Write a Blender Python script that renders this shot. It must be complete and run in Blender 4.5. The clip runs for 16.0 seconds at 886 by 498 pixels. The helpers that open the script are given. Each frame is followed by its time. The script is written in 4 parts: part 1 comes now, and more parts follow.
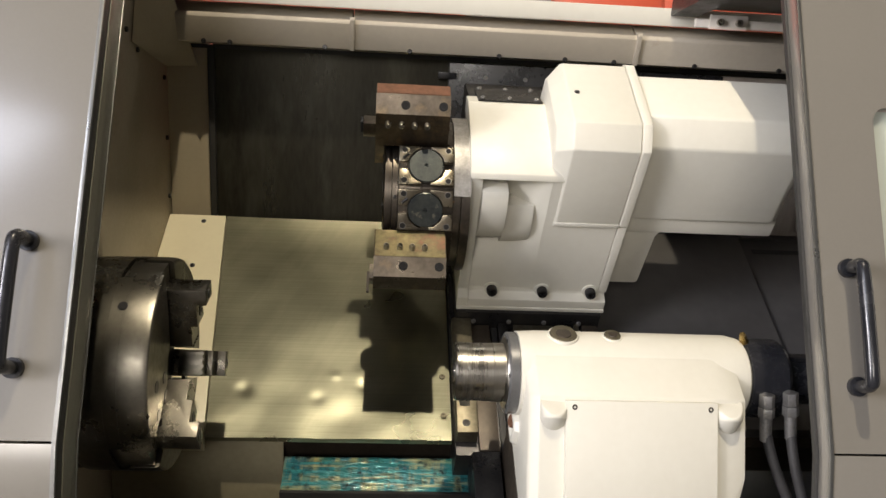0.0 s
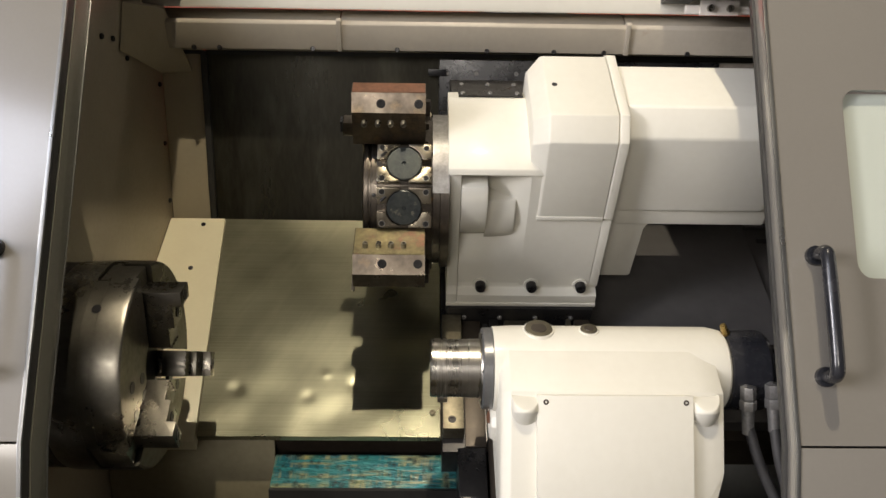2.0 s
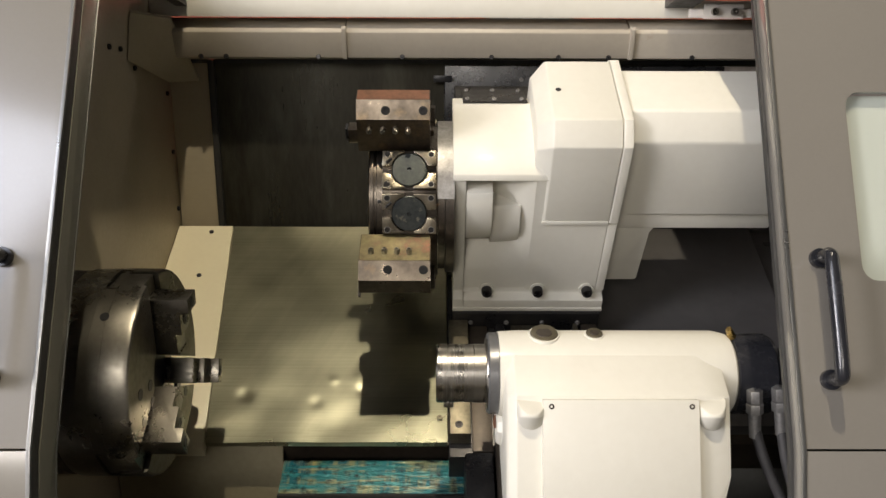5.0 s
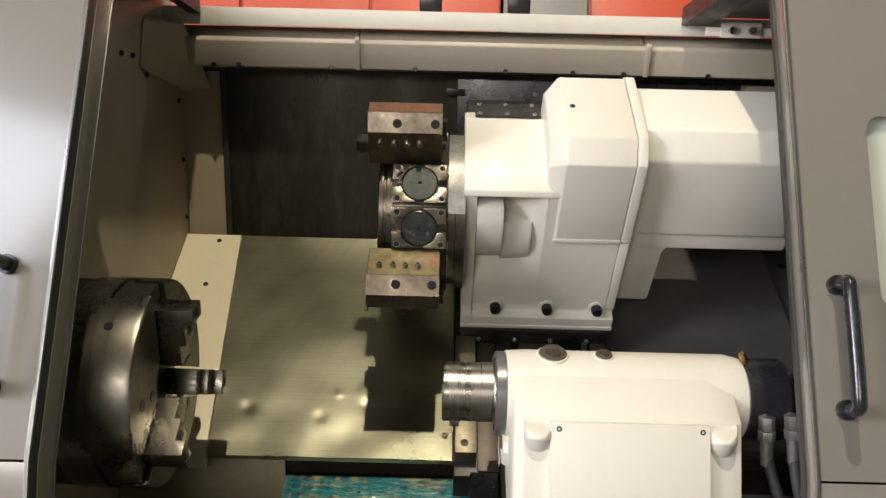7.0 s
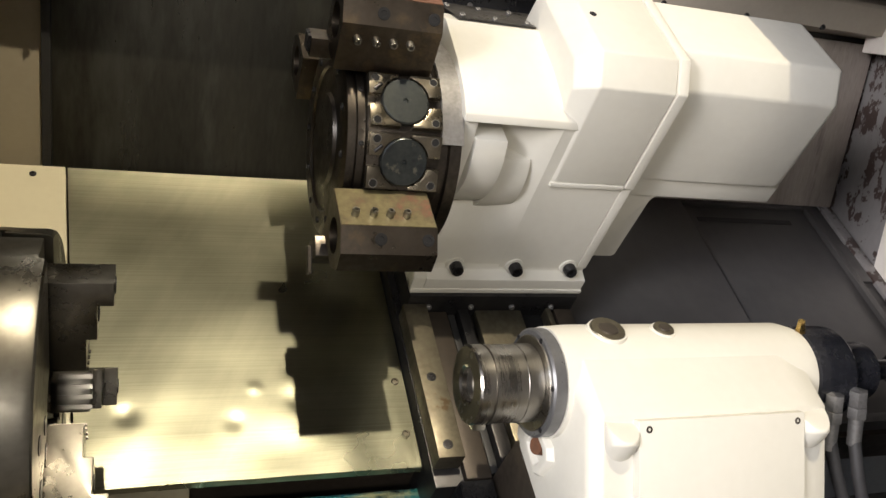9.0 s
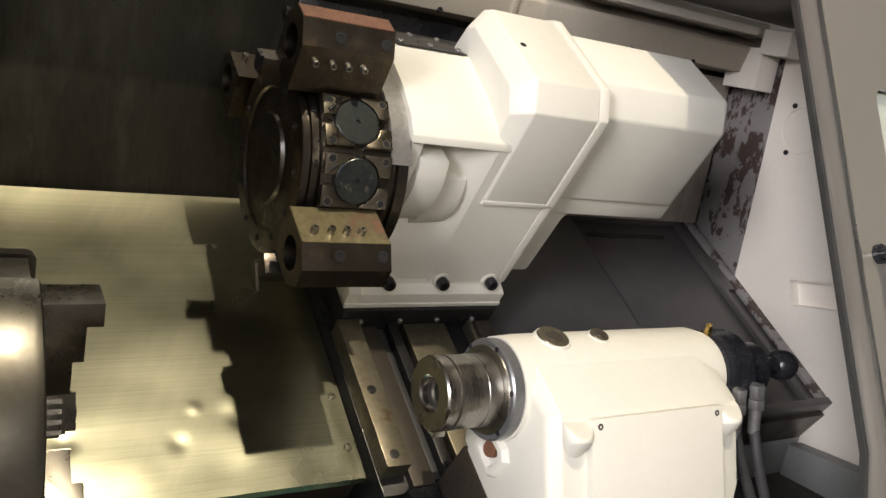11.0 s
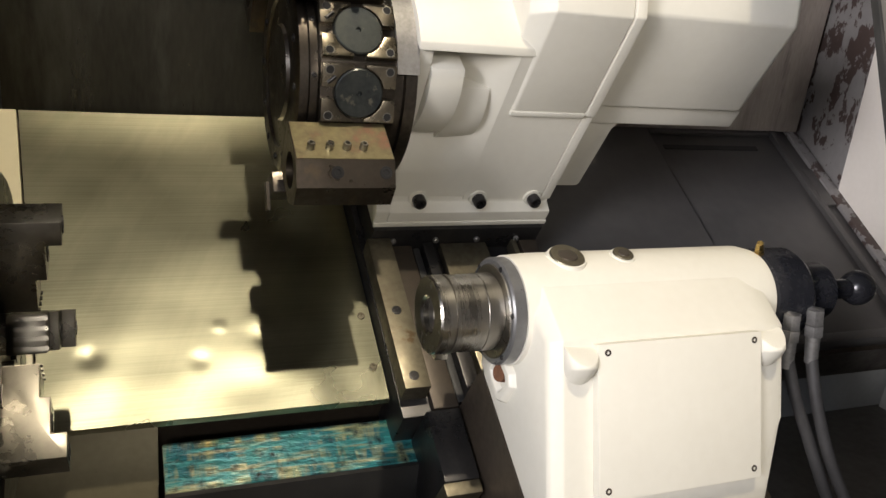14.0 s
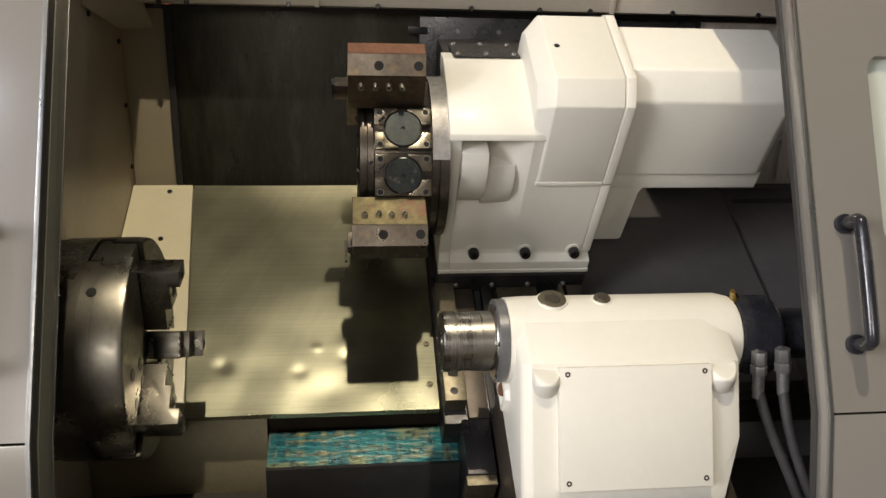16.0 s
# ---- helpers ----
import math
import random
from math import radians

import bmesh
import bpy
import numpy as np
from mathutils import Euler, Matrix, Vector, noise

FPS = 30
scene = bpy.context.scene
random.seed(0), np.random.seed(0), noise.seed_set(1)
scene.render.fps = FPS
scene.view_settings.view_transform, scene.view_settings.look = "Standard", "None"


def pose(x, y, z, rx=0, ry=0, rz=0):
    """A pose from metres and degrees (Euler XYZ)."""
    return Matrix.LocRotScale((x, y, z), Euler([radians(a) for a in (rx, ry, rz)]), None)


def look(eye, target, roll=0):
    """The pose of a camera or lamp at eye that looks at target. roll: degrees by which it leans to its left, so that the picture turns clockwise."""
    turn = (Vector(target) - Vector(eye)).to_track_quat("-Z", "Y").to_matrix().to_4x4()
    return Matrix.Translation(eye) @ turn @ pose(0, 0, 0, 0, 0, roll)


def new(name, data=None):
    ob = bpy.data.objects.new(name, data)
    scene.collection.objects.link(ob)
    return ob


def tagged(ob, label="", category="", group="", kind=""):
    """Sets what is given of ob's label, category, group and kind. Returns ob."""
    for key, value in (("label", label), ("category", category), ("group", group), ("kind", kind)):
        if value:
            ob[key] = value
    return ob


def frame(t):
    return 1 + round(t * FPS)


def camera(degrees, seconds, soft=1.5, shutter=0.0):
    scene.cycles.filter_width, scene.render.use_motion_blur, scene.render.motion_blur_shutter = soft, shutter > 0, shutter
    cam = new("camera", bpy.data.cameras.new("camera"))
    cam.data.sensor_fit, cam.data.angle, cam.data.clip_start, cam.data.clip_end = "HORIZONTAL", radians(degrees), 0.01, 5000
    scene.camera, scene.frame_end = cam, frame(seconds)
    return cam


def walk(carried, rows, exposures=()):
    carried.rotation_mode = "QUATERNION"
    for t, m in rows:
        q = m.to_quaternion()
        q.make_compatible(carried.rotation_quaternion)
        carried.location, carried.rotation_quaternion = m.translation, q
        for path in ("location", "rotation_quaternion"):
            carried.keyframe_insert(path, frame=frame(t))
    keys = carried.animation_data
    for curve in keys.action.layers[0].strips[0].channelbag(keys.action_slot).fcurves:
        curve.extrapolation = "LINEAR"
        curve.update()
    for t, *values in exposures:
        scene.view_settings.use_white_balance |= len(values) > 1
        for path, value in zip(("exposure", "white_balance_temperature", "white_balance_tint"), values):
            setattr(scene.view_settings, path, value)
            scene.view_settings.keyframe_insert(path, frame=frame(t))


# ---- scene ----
# Machine coordinates: x along the spindle, y into the machine, z square to both.
# MACH sets the machine upright: bed at 44 degrees, spindle 1.05 m over the shop floor.
AX_Y, AX_Z = 1.010, 0.997
MACH = Matrix.Translation((0, AX_Y, 1.05)) @ Matrix.Rotation(radians(15), 4, "X") @ Matrix.Translation((0, -AX_Y, -AX_Z))

cam = camera(57.1, 16.0)
PATH = [
    (0, (0.02, 0.009, 1.446), (0.173, 1.928, 0.904), 3.2),
    (0.5, (0.092, -0.001, 1.448), (0.132, 1.916, 0.879), 1.6),
    (1, (0.111, -0.001, 1.451), (0.147, 1.915, 0.878), 0.8),
    (1.5, (0.115, 0.002, 1.448), (0.159, 1.923, 0.892), 1.0),
    (2, (0.117, 0.004, 1.448), (0.156, 1.926, 0.897), 0.9),
    (2.5, (0.117, 0.003, 1.448), (0.146, 1.926, 0.901), 0.9),
    (3, (0.12, 0.003, 1.447), (0.145, 1.927, 0.9), 0.8),
    (3.5, (0.122, 0.004, 1.447), (0.153, 1.925, 0.892), 0.6),
    (4, (0.123, 0.003, 1.448), (0.155, 1.925, 0.896), 0.5),
    (6.5, (0.126, -0.002, 1.452), (0.095, 1.929, 0.932), 0.2),
    (7, (0.123, 0.016, 1.453), (0.115, 1.949, 0.938), 1.4),
    (7.5, (0.043, 0.091, 1.442), (0.196, 2.023, 0.948), 4.0),
    (8, (-0.096, 0.216, 1.427), (0.364, 2.104, 0.953), 5.7),
    (8.5, (-0.138, 0.295, 1.38), (0.443, 2.134, 0.852), 6.4),
    (9, (-0.172, 0.348, 1.346), (0.514, 2.135, 0.768), 7.8),
    (9.2, (-0.207, 0.357, 1.341), (0.567, 2.107, 0.761), 8.3),
    (11.3, (-0.298, 0.365, 1.337), (0.765, 1.99, 0.857), 10.0),
    (11.5, (-0.29, 0.381, 1.324), (0.795, 1.979, 0.804), 10.1),
    (12, (-0.233, 0.44, 1.286), (0.89, 1.977, 0.674), 10.0),
    (12.5, (-0.173, 0.493, 1.262), (0.93, 2.025, 0.602), 9.7),
    (13, (-0.156, 0.491, 1.268), (0.881, 2.065, 0.601), 9.3),
    (13.5, (-0.152, 0.424, 1.293), (0.779, 2.062, 0.623), 8.5),
    (14, (-0.151, 0.342, 1.339), (0.582, 2.062, 0.628), 6.8),
    (14.5, (-0.093, 0.262, 1.376), (0.369, 2.067, 0.647), 4.6),
    (15, (0.013, 0.18, 1.409), (0.228, 2.042, 0.711), 2.0),
    (15.5, (0.009, 0.098, 1.444), (0.207, 1.972, 0.774), 1.0),
    (16, (0.004, 0.056, 1.456), (0.237, 1.93, 0.799), 1.7),
]
walk(cam, [(t, MACH @ look(eye, target, roll)) for t, eye, target, roll in PATH],
     [(0, 0.20), (1.5, 0.12), (3.0, 0.10), (6.5, 0.12), (7.5, 0.18), (9.0, 0.36), (11.5, 0.22), (12.5, 0.20), (13.5, 0.26), (14.5, 0.15), (16, 0.06)])

# ---------------------------------------------------------------- light
world = bpy.data.worlds.new("shop_air")
world.use_nodes = True
world.node_tree.nodes["Background"].inputs[0].default_value = (0.9, 0.95, 1.0, 1)
world.node_tree.nodes["Background"].inputs[1].default_value = 0.008
scene.world = world


def area_lamp(name, eye, target, sx, sy, watts, colour):
    data = bpy.data.lights.new(name, "AREA")
    data.shape, data.size, data.size_y, data.energy, data.color = "RECTANGLE", sx, sy, watts, colour
    ob = new(name, data)
    ob.matrix_world = look(eye, target)
    return ob


KEY_TARGET = MACH @ Vector((0.08, 1.25, 0.95))
KEY_EYE = MACH @ Vector((0.14, 0.25, 4.20))
area_lamp("high_bay_lamp", KEY_EYE, KEY_TARGET, 0.055, 0.055, 71, (1.0, 0.87, 0.67))
# Added fill that brightens the cabinets; no fixture hangs here.
area_lamp("cabinet_fill", (0.6, 1.9, 3.3), (0.4, 3.5, 2.2), 2.0, 0.5, 14, (1.0, 0.93, 0.82))
area_lamp("gate_daylight", (-5.9, -2.7, 2.1), (0.6, 1.05, 1.1), 2.2, 2.4, 680, (0.98, 0.94, 0.97))
# Added fill for the housing's front faces; the south wall has no gate.
area_lamp("front_fill", (-1.2, -5.8, 1.8), (0.3, 1.0, 1.1), 2.6, 1.2, 150, (1.0, 0.93, 0.86))
area_lamp("window_daylight", (-4.6, -5.8, 4.2), (-0.4, 0.8, 1.2), 2.8, 2.8, 270, (0.82, 0.86, 1.0))


# ---------------------------------------------------------------- materials
def nodes_of(m):
    m.use_nodes = True
    return m.node_tree.nodes, m.node_tree.links, m.node_tree.nodes["Principled BSDF"]


def mat(name, c1, c2, rough=0.5, metal=0.0, scale=8.0, fine=120.0, stretch=(1, 1, 1), bump=0.05, amount=0.6, rvar=0.15,
        spots=None, spot_at=0.62, spot_soft=0.05, spot_scale=14.0, coat=0.0, bump_dist=0.001, vary=0.0):
    """A worn surface: two colours mixed by broad and fine noise, roughness that follows, fine relief, and stains."""
    m = bpy.data.materials.new(name)
    n, l, b = nodes_of(m)
    tc = n.new("ShaderNodeTexCoord")
    mp = n.new("ShaderNodeMapping")
    mp.inputs["Scale"].default_value = stretch
    l.new(tc.outputs["Object"], mp.inputs[0])
    big, small = n.new("ShaderNodeTexNoise"), n.new("ShaderNodeTexNoise")
    big.inputs["Scale"].default_value, big.inputs["Detail"].default_value, big.inputs["Roughness"].default_value = scale, 5, 0.6
    small.inputs["Scale"].default_value, small.inputs["Detail"].default_value = fine, 3
    l.new(mp.outputs[0], big.inputs[0])
    l.new(mp.outputs[0], small.inputs[0])
    mix = n.new("ShaderNodeMath")
    mix.operation = "MULTIPLY_ADD"
    mix.inputs[1].default_value = 0.35
    l.new(small.outputs[0], mix.inputs[0])
    l.new(big.outputs[0], mix.inputs[2])
    ramp = n.new("ShaderNodeMapRange")
    ramp.inputs[1].default_value, ramp.inputs[2].default_value = 0.68 - 0.25 / max(amount, 0.05) * 0.6, 0.68 + 0.25 / max(amount, 0.05) * 0.6
    l.new(mix.outputs[0], ramp.inputs[0])
    col = n.new("ShaderNodeMix")
    col.data_type = "RGBA"
    col.inputs["A"].default_value, col.inputs["B"].default_value = (*c1, 1), (*c2, 1)
    l.new(ramp.outputs[0], col.inputs["Factor"])
    out = col.outputs["Result"]
    if spots:
        sp = n.new("ShaderNodeTexNoise")
        sp.inputs["Scale"].default_value, sp.inputs["Detail"].default_value, sp.inputs["Roughness"].default_value = spot_scale, 6, 0.65
        l.new(mp.outputs[0], sp.inputs[0])
        sr = n.new("ShaderNodeMapRange")
        sr.inputs[1].default_value, sr.inputs[2].default_value = spot_at, spot_at + spot_soft
        l.new(sp.outputs[0], sr.inputs[0])
        c3 = n.new("ShaderNodeMix")
        c3.data_type = "RGBA"
        c3.inputs["B"].default_value = (*spots, 1)
        l.new(sr.outputs[0], c3.inputs["Factor"])
        l.new(out, c3.inputs["A"])
        out = c3.outputs["Result"]
    if vary:
        info, hsv, mr = n.new("ShaderNodeObjectInfo"), n.new("ShaderNodeHueSaturation"), n.new("ShaderNodeMapRange")
        mr.inputs[3].default_value, mr.inputs[4].default_value = 1 - vary, 1 + vary
        l.new(info.outputs["Random"], mr.inputs[0])
        l.new(mr.outputs[0], hsv.inputs["Value"])
        l.new(out, hsv.inputs["Color"])
        out = hsv.outputs[0]
    l.new(out, b.inputs["Base Color"])
    rr = n.new("ShaderNodeMapRange")
    rr.inputs[1].default_value, rr.inputs[2].default_value = 0.4, 1.0
    rr.inputs[3].default_value, rr.inputs[4].default_value = max(rough - rvar, 0.03), min(rough + rvar, 1)
    l.new(mix.outputs[0], rr.inputs[0])
    l.new(rr.outputs[0], b.inputs["Roughness"])
    b.inputs["Metallic"].default_value = metal
    b.inputs["Coat Weight"].default_value = coat
    b.inputs["Coat Roughness"].default_value = 0.12
    bp = n.new("ShaderNodeBump")
    bp.inputs["Strength"].default_value, bp.inputs["Distance"].default_value = bump, bump_dist
    l.new(mix.outputs[0], bp.inputs["Height"])
    l.new(bp.outputs[0], b.inputs["Normal"])
    return m


PAINT_WHITE = mat("cream_machine_paint", (0.665, 0.645, 0.565), (0.61, 0.585, 0.505), 0.50, scale=6, fine=90, bump=0.22, coat=0.05, bump_dist=0.0015, amount=0.5)
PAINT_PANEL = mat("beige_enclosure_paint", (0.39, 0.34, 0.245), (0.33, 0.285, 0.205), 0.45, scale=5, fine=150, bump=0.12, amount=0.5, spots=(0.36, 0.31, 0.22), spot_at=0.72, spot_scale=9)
PAINT_CREAM = mat("yellowed_cream_paint", (0.72, 0.665, 0.47), (0.66, 0.60, 0.42), 0.42, scale=6, fine=110, bump=0.12, amount=0.5, spots=(0.42, 0.36, 0.24), spot_at=0.72, spot_scale=12)
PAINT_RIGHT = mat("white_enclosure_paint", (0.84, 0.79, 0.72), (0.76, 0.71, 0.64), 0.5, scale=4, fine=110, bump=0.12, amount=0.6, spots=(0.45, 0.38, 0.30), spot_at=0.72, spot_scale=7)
RETURN = mat("dull_return_paint", (0.155, 0.15, 0.12), (0.12, 0.117, 0.095), 0.42, scale=5, fine=200, bump=0.1, amount=0.5)
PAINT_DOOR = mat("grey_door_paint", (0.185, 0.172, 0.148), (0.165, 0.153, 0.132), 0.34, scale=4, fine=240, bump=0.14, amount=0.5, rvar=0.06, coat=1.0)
DARK_SHEET = mat("dirty_dark_steel_sheet", (0.066, 0.062, 0.046), (0.024, 0.022, 0.016), 0.36, 0.70, scale=3, fine=60, stretch=(3, 1, 0.7), bump=0.10, amount=0.6, spots=(0.085, 0.083, 0.066), spot_at=0.52, spot_soft=0.20, spot_scale=5)
BED_BLACK = mat("oily_black_cover", (0.062, 0.059, 0.058), (0.118, 0.112, 0.107), 0.36, 0.2, scale=3, fine=50, bump=0.05, amount=0.4, rvar=0.05)
STEEL = mat("ground_steel", (0.50, 0.48, 0.43), (0.36, 0.34, 0.29), 0.30, 1.0, scale=14, fine=140, bump=0.06, amount=0.6)
STEEL_RING = mat("turned_steel", (0.43, 0.41, 0.37), (0.31, 0.29, 0.255), 0.31, 1.0, scale=9, fine=260, stretch=(9, 0.6, 0.6), bump=0.05)
CHUCK = mat("worn_chuck_steel", (0.25, 0.235, 0.195), (0.15, 0.138, 0.112), 0.35, 1.0, scale=11, fine=130, bump=0.07, amount=0.7, spots=(0.20, 0.15, 0.10), spot_at=0.71, spot_scale=30)
TURRET = mat("oily_turret_steel", (0.15, 0.13, 0.105), (0.06, 0.052, 0.045), 0.36, 1.0, scale=20, fine=160, bump=0.10, amount=0.6, spots=(0.30, 0.19, 0.10), spot_at=0.66, spot_scale=22)
PAD = mat("stained_station_steel", (0.34, 0.30, 0.22), (0.16, 0.14, 0.11), 0.32, 1.0, scale=30, fine=180, bump=0.08, amount=0.7, spots=(0.40, 0.26, 0.10), spot_at=0.64, spot_scale=32, vary=0.35)
HOLDER = mat("stained_holder_steel", (0.17, 0.142, 0.108), (0.065, 0.054, 0.045), 0.36, 1.0, scale=16, fine=150, bump=0.10, amount=0.6, spots=(0.24, 0.175, 0.10), spot_at=0.54, spot_soft=0.20, spot_scale=18)
FLANGE = mat("grey_flange_steel", (0.22, 0.22, 0.22), (0.15, 0.15, 0.15), 0.36, 0.6, scale=18, fine=160, bump=0.05)
# Yellow stain plus the lamp light on the holder's upper face, as one colour.
HOLDER_FACE = mat("stained_lit_steel", (0.40, 0.345, 0.19), (0.17, 0.14, 0.085), 0.42, 0.85, scale=26, fine=120, bump=0.12, amount=1.0, spots=(0.30, 0.16, 0.11), spot_at=0.55, spot_soft=0.12, spot_scale=26)
RUST_FACE = mat("red_rust_film", (0.26, 0.12, 0.07), (0.15, 0.085, 0.055), 0.5, 0.6, scale=20, fine=160, bump=0.1, amount=0.7)
# Holder steel in a lit tone; the light on the chamfer is in the colour.
LIT_FACE = mat("worn_lit_steel", (0.34, 0.31, 0.25), (0.20, 0.175, 0.14), 0.42, 0.9, scale=24, fine=160, bump=0.08, amount=0.8, spots=(0.14, 0.11, 0.085), spot_at=0.58, spot_soft=0.1, spot_scale=30)
# Flat black that paints the shade inside open holes and counterbores.
HOLE = mat("bore_shade_black", (0.006, 0.006, 0.006), (0.010, 0.009, 0.008), 0.9, scale=30, fine=200, bump=0.05, rvar=0.05)
BLACK_OXIDE = mat("black_oxide_steel", (0.030, 0.030, 0.032), (0.055, 0.052, 0.05), 0.36, 0.7, scale=30, fine=200, bump=0.05)
PLUG = mat("dark_plug_steel", (0.085, 0.092, 0.085), (0.035, 0.04, 0.042), 0.38, 0.8, scale=34, fine=160, bump=0.14, amount=0.9, spots=(0.17, 0.165, 0.13), spot_at=0.60, spot_scale=46)
BROWN_STEEL = mat("oily_brown_cast_iron", (0.085, 0.068, 0.050), (0.045, 0.037, 0.030), 0.42, 0.5, scale=14, fine=120, bump=0.15)
WAY = mat("worn_way_steel", (0.23, 0.205, 0.145), (0.095, 0.083, 0.058), 0.46, 0.85, scale=16, fine=140, bump=0.08, spots=(0.13, 0.09, 0.05), spot_at=0.64, spot_scale=26)
GRIME = mat("grimy_grey_cover", (0.42, 0.37, 0.32), (0.24, 0.21, 0.18), 0.45, 0.1, scale=4, fine=70, stretch=(4, 1, 0.7), bump=0.08, amount=0.8, spots=(0.10, 0.085, 0.072), spot_at=0.60, spot_soft=0.12, spot_scale=5)
PAINT_RAIL = mat("dull_beige_rail_paint", (0.41, 0.365, 0.295), (0.34, 0.305, 0.245), 0.5, scale=4, fine=110, bump=0.12, amount=0.6, spots=(0.32, 0.27, 0.21), spot_at=0.70, spot_scale=8)
BLACK_COVER = mat("oiled_black_cover", (0.010, 0.0105, 0.013), (0.018, 0.018, 0.020), 0.30, scale=20, fine=150, bump=0.04)
RUBBER = mat("black_rubber", (0.018, 0.018, 0.018), (0.035, 0.034, 0.032), 0.55, scale=30, fine=200, bump=0.1)
HOSE = mat("dusty_hose_rubber", (0.034, 0.032, 0.031), (0.062, 0.059, 0.056), 0.6, scale=30, fine=200, bump=0.12)
HANDLE = mat("black_gloss_plastic", (0.014, 0.015, 0.018), (0.022, 0.022, 0.026), 0.25, scale=20, fine=200, bump=0.02)
FITTING = mat("zinc_fitting", (0.37, 0.36, 0.34), (0.21, 0.20, 0.19), 0.5, 0.75, scale=60, fine=300, bump=0.06)
BRASS = mat("brass", (0.55, 0.40, 0.16), (0.40, 0.28, 0.10), 0.32, 1.0, scale=60, fine=300, bump=0.04)
RUSTY = mat("grimy_galvanised_wall", (0.31, 0.295, 0.29), (0.23, 0.22, 0.215), 0.5, 0.2, scale=6, fine=90, stretch=(1, 1.2, 0.65), bump=0.12, spots=(0.075, 0.052, 0.046), spot_at=0.51, spot_soft=0.02, spot_scale=26)
RUST = mat("rust", (0.16, 0.065, 0.03), (0.09, 0.04, 0.02), 0.8, scale=60, fine=300, bump=0.2)
JAW = mat("dark_jaw_steel", (0.22, 0.205, 0.17), (0.13, 0.12, 0.10), 0.33, 1.0, scale=16, fine=150, bump=0.07, amount=0.6, spots=(0.16, 0.12, 0.08), spot_at=0.68, spot_scale=30)
# Grimy pan paint, darkened further to carry the shade down in the pan.
PAN = mat("grimy_shaded_pan_paint", (0.075, 0.069, 0.058), (0.046, 0.042, 0.036), 0.6, scale=5, fine=80, bump=0.15, spots=(0.09, 0.075, 0.06), spot_at=0.66, spot_scale=12)
RED_PAINT = mat("red_painted_steel", (0.52, 0.085, 0.035), (0.42, 0.06, 0.03), 0.45, scale=3, fine=60, bump=0.06)
CONCRETE = mat("shop_concrete", (0.20, 0.19, 0.18), (0.14, 0.135, 0.13), 0.8, scale=1.2, fine=40, bump=0.2)
SHOP_WALL = mat("shop_wall_paint", (0.22, 0.21, 0.19), (0.17, 0.165, 0.15), 0.7, scale=0.8, fine=30, bump=0.1)
# Cream apron paint darkened to olive; the shade on the panel is in its colour.
APRON_SHADED = mat("shaded_cream_paint", (0.36, 0.32, 0.21), (0.26, 0.23, 0.15), 0.5, scale=5, fine=100, bump=0.12, amount=0.7, spots=(0.15, 0.12, 0.08), spot_at=0.62, spot_scale=10)
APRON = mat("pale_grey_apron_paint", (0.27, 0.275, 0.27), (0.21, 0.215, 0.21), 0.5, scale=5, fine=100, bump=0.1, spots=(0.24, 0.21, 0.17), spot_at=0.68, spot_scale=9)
CEILING = mat("dark_shop_ceiling", (0.05, 0.048, 0.046), (0.035, 0.034, 0.032), 0.8, scale=0.8, fine=30, bump=0.1)
GREY_PART = mat("grey_painted_part", (0.24, 0.23, 0.21), (0.19, 0.18, 0.17), 0.5, scale=4, fine=80, bump=0.08)
EDGE_TRIM = mat("bright_edge_trim", (0.30, 0.30, 0.29), (0.20, 0.20, 0.19), 0.38, 0.9, scale=10, fine=120, bump=0.03)


